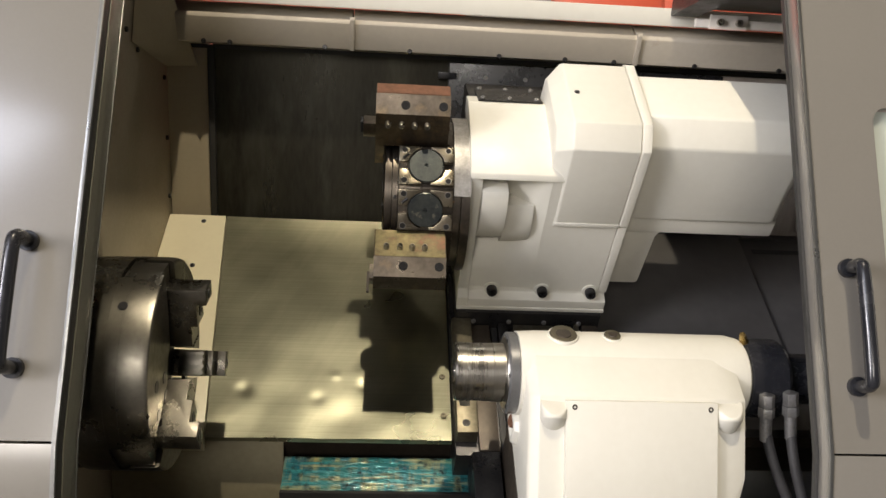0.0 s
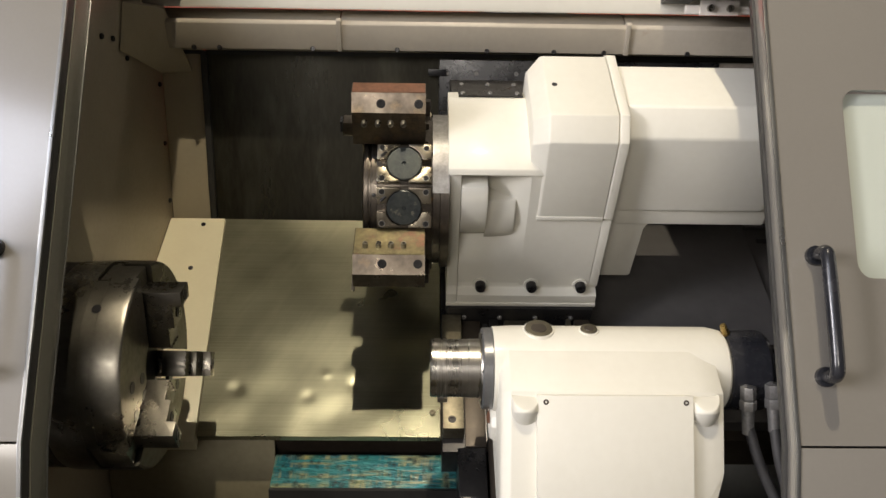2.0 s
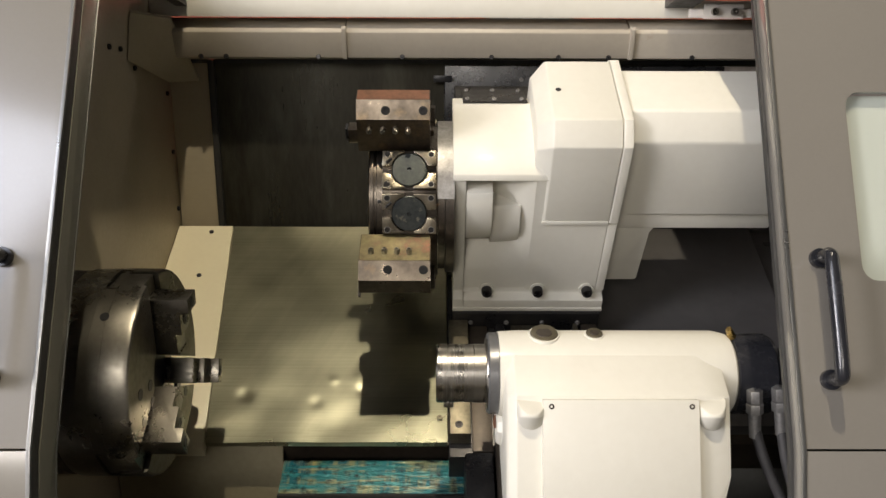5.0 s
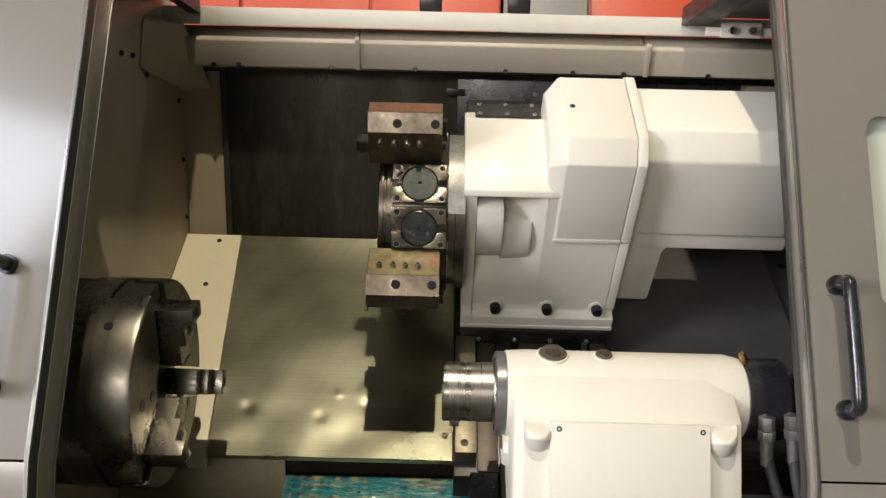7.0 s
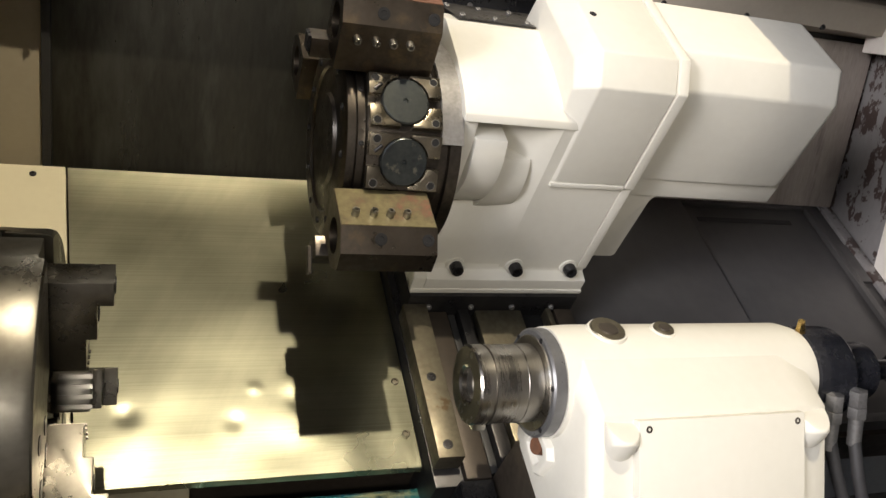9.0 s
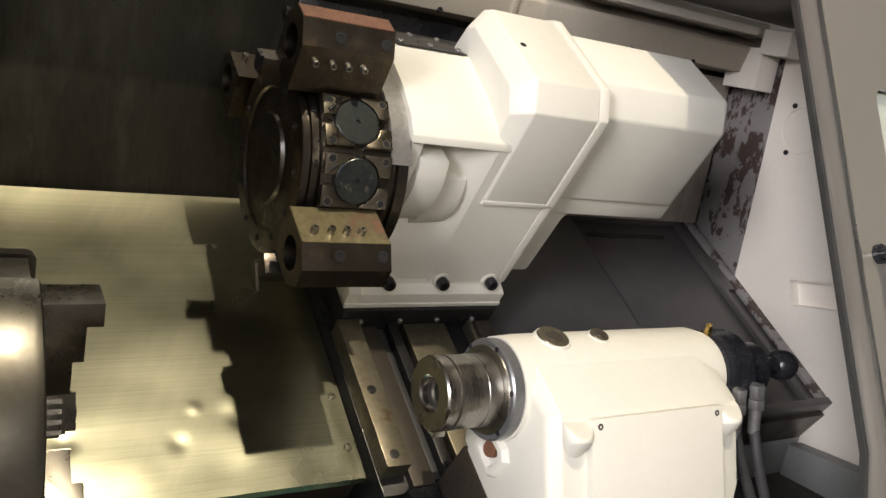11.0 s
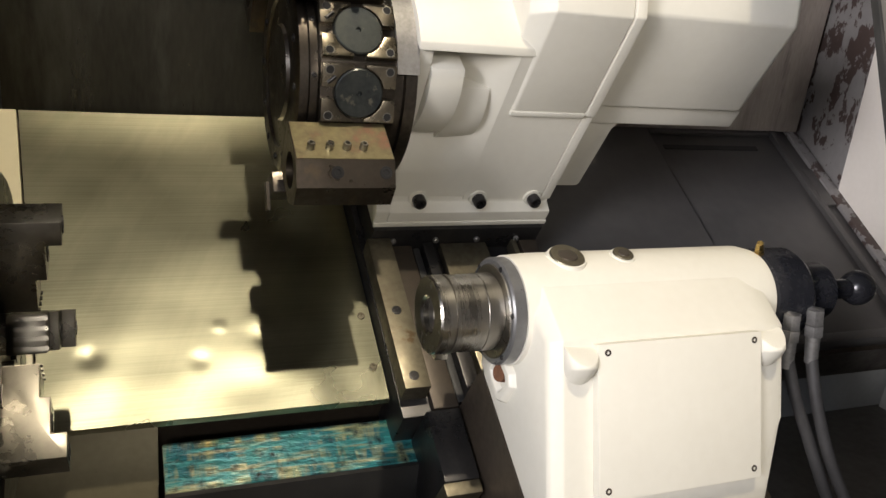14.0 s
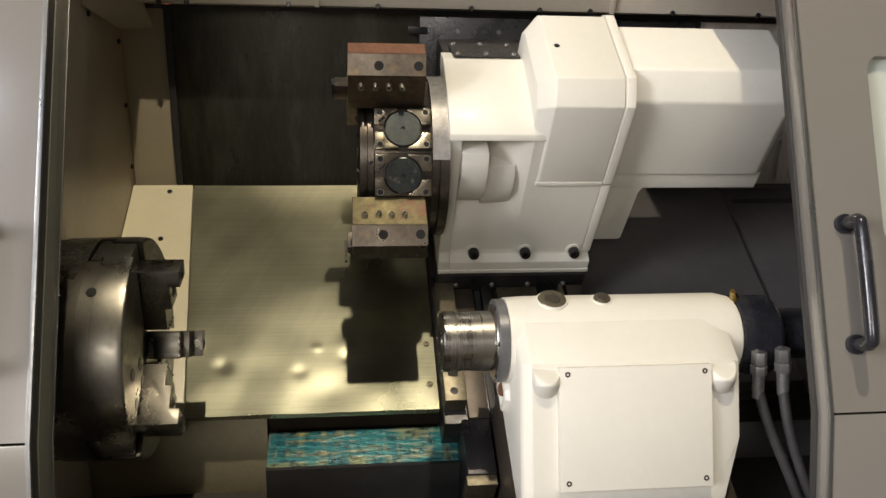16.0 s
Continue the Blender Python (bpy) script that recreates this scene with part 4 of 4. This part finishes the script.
def holder(elev, x0, x1, name, label, stained=False, rusty=False):
    """A block holder clamped on a station: chamfered block with a cross bore, clamp screws and bolts."""
    rad = Vector((0, -math.cos(radians(elev)), math.sin(radians(elev))))
    tan = Vector((0, math.sin(radians(elev)), math.cos(radians(elev))))
    o = Vector((0, TY, TZ))
    at = lambda x, t, h: tuple(o + Vector((x, 0, 0)) + tan * t + rad * h)
    base = at((x0 + x1) / 2, 0, AP)
    hd = thing(name, base, label, "tool holder", "turret tool holders")
    prof = [(-0.031, 0.1185), (0.031, 0.1185), (0.031, 0.174), (0.0125, 0.196), (-0.0125, 0.196), (-0.031, 0.174)]
    bm = B()
    cx, ch, cr = 0.0, 0.158, 0.0195
    outer = []
    per = prof + prof[:1]
    for i in range(6):
        for q in range(4):
            outer.append((per[i][0] + (per[i + 1][0] - per[i][0]) * q / 4, per[i][1] + (per[i + 1][1] - per[i][1]) * q / 4))
    inner = []
    for t, h in outer:
        a = math.atan2(h - ch, t - cx)
        inner.append((cx + cr * math.cos(a), ch + cr * math.sin(a)))
    rings = [[at(x0 + 0.03, t, h) for t, h in inner], [at(x0, t, h) for t, h in inner], [at(x0, t, h) for t, h in outer], [at(x1, t, h) for t, h in outer]]
    loft(bm, rings)
    part("block", bm, HOLDER, hd, bevel=0)
    if rusty:
        part("rusty_face", loft(B(), [[at(x, t, h) for x, t in ((x0 + 0.001, -0.0118), (x1 - 0.001, -0.0118), (x1 - 0.001, 0.0118), (x0 + 0.001, 0.0118))] for h in (0.1950, 0.1967)]), RUST_FACE, hd, "reddish rusty outer face")
        # Thin plate gives this chamfer its painted lit tone.
        part("lit_chamfer", loft(B(), [[at(x, t + q * 0.76, h + q * 0.65) for x, t, h in ((x0 + 0.001, 0.0302, 0.1748), (x1 - 0.001, 0.0302, 0.1748), (x1 - 0.001, 0.0132, 0.1950), (x0 + 0.001, 0.0132, 0.1950))] for q in (-0.001, 0.0007)]), LIT_FACE, hd, "grey worn chamfer, lightened for the lamp light on it")
    if stained:
        # Upper face painted lighter than the block: stain and lamp light together.
        part("stained_lit_face", loft(B(), [[at(x, t, h) for x, h in ((x0 + 0.001, 0.1195), (x1 - 0.001, 0.1195), (x1 - 0.001, 0.1732), (x0 + 0.001, 0.1732))] for t in (0.0300, 0.0316)]), HOLDER_FACE, hd, "yellow stained upper face with lamp light painted in")
    for q in (0.12, 0.38, 0.62, 0.86):
        x = x0 + (x1 - x0) * (0.08 + 0.72 * q)
        for sg in (1, -1):
            cap_screw(hd, at(x, sg * 0.0305, 0.158), tan * sg, 0.0042, 0.009, STEEL, "clamp_screw")
    for x in (x0 + 0.042, x1 - 0.010):
        for sg in (1, -1):
            # Black heads stand for the shaded depth of the counterbores.
            cap_screw(hd, at(x, sg * 0.0225, 0.184), tan * sg + rad * 0.85, 0.0066, 0.0010, HOLE, "bolt_counterbore")
    return hd


holder(62, 0.007, 0.113, "bar_holder", "dark boring bar holder with a rusty outer face, on the turret", rusty=True)
holder(-28, 0.011, 0.114, "bar_holder", "yellow-stained boring bar holder with clamp screws, on the turret", True)
holder(152, 0.005, 0.10, "bar_holder", "dark oily boring bar holder behind the turret")
tt = thing("turning_tool", (0.0, *polar(TY, TZ, 0.12, 92)), "yellowish square turning tool clamped on the turret", "cutting tool")
tool_box = lambda x0, x1, r0, r1, a0, a1: loft(B(), [[(x, *polar(TY, TZ, r, a)) for r, a in ((r0, a0), (r0, a1), (r1, a1), (r1, a0))] for x in (x0, x1)])
part("clamp_block", tool_box(0.045, 0.12, 0.1185, 0.15, 80, 104), TURRET, tt, bevel=0.002)
part("shank", tool_box(-0.012, 0.118, 0.105, 0.128, 66, 79), HOLDER, tt, bevel=0.001)
part("insert", tool_box(-0.016, -0.0125, 0.112, 0.13, 66, 74), BLACK_OXIDE, tt)
pt = thing("parting_blade", (0.01, *polar(TY, TZ, 0.13, -58)), "thin dark parting blade clamped on the turret", "cutting tool")
part("clamp_block", tool_box(0.045, 0.12, 0.1185, 0.145, -70, -46), TURRET, pt, bevel=0.002)
part("blade", tool_box(0.004, 0.0445, 0.122, 0.146, -66, -50), TURRET, pt, bevel=0.001)
part("tip", tool_box(0.000, 0.0038, 0.128, 0.160, -64, -59), TURRET, pt)

# ---------------------------------------------------------------- chuck
chuck = thing("lathe_chuck", (-0.31, AX_Y, AX_Z), "worn steel three-jaw lathe chuck", "chuck")
part("back_plate", turned(B(), [(-0.385, 0.128), (-0.380, 0.134), (-0.345, 0.134), (-0.3385, 0.126)], seg=72), BROWN_STEEL, chuck, "dark spindle back plate")
R = 0.137
part("rear_body", turned(B(), [(-0.3380, 0.128), (-0.3340, 0.135), (-0.3310, R - 0.001), (-0.2900, R), (-0.2900, 0.034)], seg=96), CHUCK, chuck, sharp=20)
SLOTS = ((84, 0.0215), (-36, 0.0215), (204, 0.0215))
for k, (e0, half, x0, x1) in enumerate([(e, 0.0300, -0.2899, -0.2740) for e, h in SLOTS] + [(e, h, -0.2738, -0.2400) for e, h in SLOTS]):
    e1 = e0 + 120
    d0, d1 = math.degrees(math.asin(half / R)), math.degrees(math.asin(half / 0.044))
    ring = []
    for r, dd in ((R, d0), (0.046, min(d1, 50))):
        line = [(r, e0 + dd + (120 - 2 * dd) * i / 18) for i in range(19)]
        ring += line if r == R else line[::-1]
    def seg_ring(x, shrink):
        return [(x, *polar(AX_Y, AX_Z, r - (shrink if r == R else 0), a)) for r, a in ring]
    bm = B()
    loft(bm, [seg_ring(x0, 0.0), seg_ring(x1, 0.0)] if k < 3 else [seg_ring(x0, 0.0), seg_ring(-0.2470, 0.0), seg_ring(-0.2415, 0.0015), seg_ring(x1, 0.004)])
    part("face_segment", bm, CHUCK, chuck, "worn steel face segment", sharp=30)
part("bore", turned(B(), [(-0.2800, 0.02), (-0.2800, 0.043), (-0.2550, 0.0435)], seg=48), BLACK_OXIDE, chuck, "dark centre bore")


def chuck_at(x, t, h, elev):
    rad = (-math.cos(radians(elev)), math.sin(radians(elev)))
    tan = (math.sin(radians(elev)), math.cos(radians(elev)))
    return (x, AX_Y + rad[0] * h + tan[0] * t, AX_Z + rad[1] * h + tan[1] * t)


def jaw(elev):
    """Master jaw in its slot with a stepped top jaw bolted on it."""
    at = lambda x, t, h: chuck_at(x, t, h, elev)
    bm = B()
    tee = [(-0.2880, -0.0265), (-0.2880, 0.0265), (-0.2765, 0.0265), (-0.2765, 0.0180), (-0.2460, 0.0180), (-0.2460, -0.0180), (-0.2765, -0.0180), (-0.2765, -0.0265)]
    loft(bm, [[at(x, t, h) for x, t in tee] for h in (0.050, 0.1335)])
    j = part("master_jaw", bm, CHUCK, chuck, bevel=0.001)
    bm = B()
    prof = [(-0.2455, 0.034), (-0.2455, 0.112), (-0.194, 0.112), (-0.194, 0.092), (-0.206, 0.092), (-0.206, 0.062), (-0.214, 0.062), (-0.214, 0.034)]
    loft(bm, [[at(x, t, h) for x, h in prof] for t in (-0.0175, 0.0175)])
    part("top_jaw", bm, JAW, j, "stepped steel top jaw", bevel=0.0008)
    for h in (0.077, 0.102):
        cap_screw(j, at(-0.206 if h < 0.09 else -0.194, 0, h), (1, 0, 0), 0.0072, 0.001)
    # grip serrations on the inner step
    bm = B()
    for k in range(4):
        t = -0.013 + 0.0087 * k
        loft(bm, [[at(x, t + q, h) for x, h in ((-0.2125, 0.0338), (-0.2125, 0.0325), (-0.240, 0.0325), (-0.240, 0.0338))] for q in (-0.002, 0.002)])
    part("grip", bm, JAW, j)


for e in (84, -36, 204):
    jaw(e)
for e, x in ((52, -0.277), (172, -0.277), (292, -0.277)):
    part("key_hole", rod(B(), chuck_at(x, 0, 0.130, e), chuck_at(x, 0, 0.1375, e), 0.0058, 20), BLACK_OXIDE, chuck, "dark key socket")
for k in range(6):
    e = 24 + 60 * k + (18 if k % 2 else -18)
    for rr in (0.06, 0.095):
        part("face_hole", rod(B(), chuck_at(-0.2440, 0, rr, e), chuck_at(-0.2393, 0, rr, e), 0.0075, 18), BLACK_OXIDE, chuck, "dark bolt hole")
spindle = solid("spindle_nose", turned(B(), [(-0.45, 0.115), (-0.386, 0.113), (-0.3855, 0.06)], seg=64), BROWN_STEEL, (-0.40, AX_Y, AX_Z), "dark oily spindle nose behind the chuck", "spindle")

# ---------------------------------------------------------------- tailstock
tail = thing("tailstock", (0.36, *bed(0.64, 0.12)), "cream painted cast tailstock with a steel quill", "tailstock")
part("barrel", turned(B(), [(0.204, 0.050), (0.2045, 0.0555), (0.23, 0.057), (0.49, 0.057), (0.507, 0.053), (0.514, 0.044)], 1.003, AX_Z, 64), PAINT_WHITE, tail, "rounded cream barrel")
full = [(1.045, 0.912), (1.055, 1.0), (1.035, 1.040), (1.000, 1.0525), (0.962, 1.038), (0.912, 1.008), (0.862, 0.866), (0.842, 0.803)]
back = [(1.045, 0.912), (1.052, 0.99), (1.034, 1.027), (1.004, 1.038), (0.974, 1.026), (0.926, 1.000), (0.874, 0.866), (0.852, 0.807)]
endr = [(1.045, 0.965), (1.050, 0.99), (1.032, 1.032), (1.000, 1.045), (0.966, 1.032), (0.918, 1.003), (0.886, 0.912), (0.888, 0.905)]
bm = B()
loft(bm, [[(0.2095, y, z) for y, z in back], [(0.2120, y, z) for y, z in [(1.047, 0.912), (1.055, 0.995), (1.035, 1.032), (1.003, 1.043), (0.970, 1.030), (0.920, 1.004), (0.869, 0.866), (0.848, 0.805)]], [(0.2215, y, z) for y, z in full], [(0.452, y, z) for y, z in full], [(0.486, y, z) for y, z in endr]])
part("casting", bm, PAINT_WHITE, tail, "cream cast body", bevel=0.002, sharp=28)
part("nose_flange", turned(B(), [(0.190, 0.040), (0.190, 0.052), (0.192, 0.054), (0.2035, 0.054), (0.2035, 0.04)], 1.003, AX_Z, 64), FLANGE, tail, "dark grey steel flange", sharp=25)
part("flange_ring", turned(B(), [(0.1885, 0.039), (0.1885, 0.047), (0.1905, 0.048)], 1.003, AX_Z, 64), STEEL_RING, tail, "bright inner ring")
quill = part("quill", turned(B(), [(0.188, 0.0388), (0.172, 0.0388), (0.1715, 0.0383), (0.143, 0.0383), (0.1425, 0.0388), (0.1395, 0.0388), (0.139, 0.0370), (0.1370, 0.0370), (0.1365, 0.0388), (0.1245, 0.0388), (0.1225, 0.0372), (0.1225, 0.0195), (0.1245, 0.0170), (0.135, 0.0160), (0.136, 0.012), (0.17, 0.011)], 1.003, AX_Z, 64), STEEL_RING, tail, "polished steel quill with tapered bore", sharp=25)
part("quill_key", box(B(), 0.133, 0.146, 0.995, 1.009, 0.950, 0.9585), STEEL, quill, bevel=0.001)
for a in range(6):
    c = polar(1.003, AX_Z, 0.0495, 20 + 60 * a)
    cap_screw(tail, (0.1905, *c), (-1, 0, 0), 0.003, 0.0015)
part("foot", bedbox(B(), 0.2112, 0.470, 0.53, 0.758, 0.1185, 0.132), PAINT_WHITE, tail, "cream cast foot", bevel=0.003)
for x in (0.241, 0.456):
    cap_screw(tail, (x, *bed(0.742, 0.130)), (0, -math.sin(SLOPE), math.cos(SLOPE)), 0.011, 0.012, RUST if x > 0.3 else STEEL, "foot_bolt")
# front cover plate
PD = Vector((0, 0.857 - 0.906, 0.867 - 1.003)).normalized()
PN = Vector((0, PD.z, -PD.y))
PO = Vector((0.0, 0.912, 1.008))
plate_at = lambda x, d, h: tuple(PO + Vector((x, 0, 0)) + PD * d + PN * h)
pl = part("cover_plate", loft(B(), [[plate_at(x, d, h) for x, d in ((0.2525, 0.004), (0.443, 0.004), (0.443, 0.152), (0.2525, 0.152))] for h in (-0.001, 0.0095)]), PAINT_WHITE, tail, "flat cream cover plate", bevel=0.001)
for x in (0.263, 0.434):
    for d in (0.012, 0.142):
        cap_screw(pl, plate_at(x, d, 0.0085), PN, 0.0034, 0.0018, BROWN_STEEL)
for x in (0.239, 0.460):
    bm = B()
    half = [(0.0172 * math.cos(a * math.pi / 16), 0.0172 * math.sin(a * math.pi / 16)) for a in range(17)] + [(-0.0172, -0.012), (0.0172, -0.012)]
    ring = lambda d, h, k: [plate_at(x + u * k, d, h + v * k) for u, v in half]
    cut = [plate_at(x + u, 0.003 + 1.1 * max(v, 0.0), v) for u, v in half]
    loft(bm, [cut, ring(0.0245, 0.0, 1.0), ring(0.032, -0.0045, 0.92), ring(0.040, -0.011, 0.76), ring(0.047, -0.018, 0.55)])
    part("boss", bm, PAINT_WHITE, tail, "rounded cast boss", bevel=0.0015)
for x, r in ((0.264, 0.019), (0.330, 0.0115)):
    bm = B()
    rod(bm, (x, 1.000, 1.045), (x, 0.998, 1.0555), r + 0.006, 28, r + 0.001)
    cpp = part("cap_seat", bm, PAINT_WHITE, tail)
    cap = part("oil_cap", rod(B(), (x, 0.9982, 1.0545), (x, 0.9974, 1.0575), r, 28, r * 0.92), WAY, cpp, "worn steel oil cap", bevel=0.0006)
    part("sight_glass", rod(B(), (x, 0.9975, 1.0570), (x, 0.9973, 1.0580), r * 0.58, 24, r * 0.52), BROWN_STEEL, tail, "brown oil sight disc")
# bolt pocket on the slanting cheek
bm = B()
rhomb = [(1.021, 0.924), (1.010, 0.944), (0.990, 0.952), (0.968, 0.943), (0.962, 0.931), (0.976, 0.906), (0.986, 0.901), (1.008, 0.912)]
loft(bm, [[(x, 0.991 + (y - 0.991) * k, 0.928 + (z - 0.928) * k) for y, z in rhomb] for x, k in ((0.2125, 1.10), (0.2050, 0.98), (0.2025, 0.90), (0.2025, 0.62), (0.2085, 0.50))])
pocket = part("bolt_pocket", bm, PAINT_WHITE, tail, "raised rhombic bolt pocket", bevel=0.0008)
part("pocket_bolt", rod(B(), (0.212, 0.991, 0.931), (0.2020, 0.989, 0.933), 0.0100, 20, 0.0090), RUST, pocket, "rusty sunk bolt")
part("rear_cylinder", turned(B(), [(0.510, 0.048), (0.512, 0.053), (0.560, 0.053), (0.565, 0.050), (0.566, 0.034), (0.615, 0.034), (0.620, 0.030), (0.62, 0.012), (0.665, 0.012)], 1.003, AX_Z, 48), HANDLE, tail, "black hydraulic cylinder", sharp=25)
bm = B()
bmesh.ops.create_uvsphere(bm, u_segments=28, v_segments=16, radius=0.0215)
bmesh.ops.translate(bm, verts=bm.verts, vec=(0.683, 1.003, AX_Z))
part("knob", bm, HANDLE, tail, "black ball knob")
part("grease_fitting", rod(B(), (0.512, 1.0, 1.050), (0.505, 0.995, 1.064), 0.006, 6, 0.004), BRASS, tail, "brass fitting")

# ---------------------------------------------------------------- hoses
def hose(pts, label):
    h = thing("hydraulic_hose", pts[0], label, "hose", "hydraulic hoses")
    p0, p1 = Vector(pts[0]), Vector(pts[1])
    u = (p1 - p0).normalized()
    part("tube", tube(B(), [p0 + u * 0.04] + [Vector(p) for p in pts[1:]], 0.0068, 14), HOSE, h)
    part("sleeve", rod(B(), p0 + u * 0.022, p0 + u * 0.055, 0.0080, 18, 0.0074), FITTING, h, "crimped zinc sleeve")
    part("nut", rod(B(), p0 + u * 0.010, p0 + u * 0.023, 0.0108, 6), FITTING, h, "hexagon nut", bevel=0.0008)
    part("swivel_nut", rod(B(), p0 - u * 0.008, p0 + u * 0.0095, 0.0100, 6), FITTING, h, "hexagon nut", bevel=0.0008)
    part("adapter", rod(B(), p0 - u * 0.002, p0 - u * 0.002 + Vector((-0.003, 0.034, 0.002)), 0.0070, 12), FITTING, h, "zinc adapter")


hose([(0.528, 0.945, 0.992), (0.531, 0.940, 0.950), (0.545, 0.926, 0.905), (0.570, 0.911, 0.851), (0.598, 0.890, 0.788), (0.625, 0.868, 0.740), (0.66, 0.85, 0.705)], "dusty black hydraulic hose with a zinc end fitting")
hose([(0.559, 0.944, 0.996), (0.564, 0.938, 0.950), (0.571, 0.920, 0.902), (0.590, 0.899, 0.841), (0.614, 0.875, 0.787), (0.64, 0.85, 0.738), (0.68, 0.825, 0.704)], "dusty black hydraulic hose with a zinc end fitting")

for pts in ([(0.52, 0.80, 0.700), (0.62, 0.815, 0.712), (0.74, 0.87, 0.708), (0.84, 0.93, 0.716), (0.93, 0.945, 0.79), (1.02, 0.94, 0.90), (1.075, 0.93, 1.02)], [(0.56, 0.775, 0.700), (0.70, 0.80, 0.704), (0.84, 0.85, 0.708), (0.95, 0.875, 0.74), (1.04, 0.885, 0.84), (1.08, 0.88, 0.96)]):
    cable = thing("cable_conduit", pts[0], "thick black cable conduit lying in the chip pan", "cable", "pan conduits")
    part("conduit", tube(B(), pts, 0.0125, 16), RUBBER, cable)
    part("ferrule", tube(B(), [pts[-2], pts[-1]], 0.0135, 16), BLACK_OXIDE, cable)

# ---------------------------------------------------------------- workshop seen over the beam
def cabinet(name, x0, x1, y0, y1, z1, material, label):
    ob = new(name)
    ob.location = ((x0 + x1) / 2, y1, 0)
    tagged(ob, label, "cabinet", "cabinets behind the machine")
    ob["at"] = (0, 0, 0)
    n = max(1, round((x1 - x0) / 0.5))
    def leaf(nm, bm, m, lab=""):
        bmesh.ops.translate(bm, verts=bm.verts, vec=-ob.location)
        o = new(nm, finish(bm, m, nm, 0.006))
        o.parent = ob
        return tagged(o, lab)
    leaf("body", box(B(), x0, x1, y0 + 0.02, y1, 0.0, z1), material)
    for k in range(n):
        a, e = x0 + (x1 - x0) * k / n, x0 + (x1 - x0) * (k + 1) / n
        leaf("door", box(B(), a + 0.006, e - 0.006, y0, y0 + 0.019, 0.08, z1 - 0.05), material)


cabinet("red_cabinet", -1.6, 0.30, 2.9, 3.5, 2.6, RED_PAINT, "red painted steel cabinet standing behind the machine")
cabinet("grey_cabinet", 0.31, 0.62, 2.9, 3.5, 2.5, GREY_PART, "grey painted steel cabinet standing behind the machine")
cabinet("red_cabinet", 0.63, 1.9, 2.95, 3.5, 2.6, RED_PAINT, "red painted steel cabinet standing behind the machine")
bracket = thing("door_bracket", (0.616, 1.462, 1.457), "beige steel bracket with two bolts under the roof channel", "bracket")
part("plate", box(B(), 0.583, 0.650, 1.458, 1.464, 1.455, 1.480), PAINT_RIGHT, bracket, bevel=0.001)
part("bar", box(B(), 0.560, 1.02, 1.4645, 1.476, 1.457, 1.472), PAINT_RIGHT, bracket, bevel=0.002)
for x in (0.600, 0.634):
    cap_screw(bracket, (x, 1.458, 1.467), (0, -1, 0.1), 0.0062, 0.008, STEEL, "bolt")
for x in (0.085, 0.24):
    solid("beam_clamp", box(B(), x - 0.02, x + 0.02, 1.505, 1.53, 1.4875, 1.512), BLACK_OXIDE, (x, 1.515, 1.4875), "small black clamp on top of the beam", "clamp", bevel=0.003)
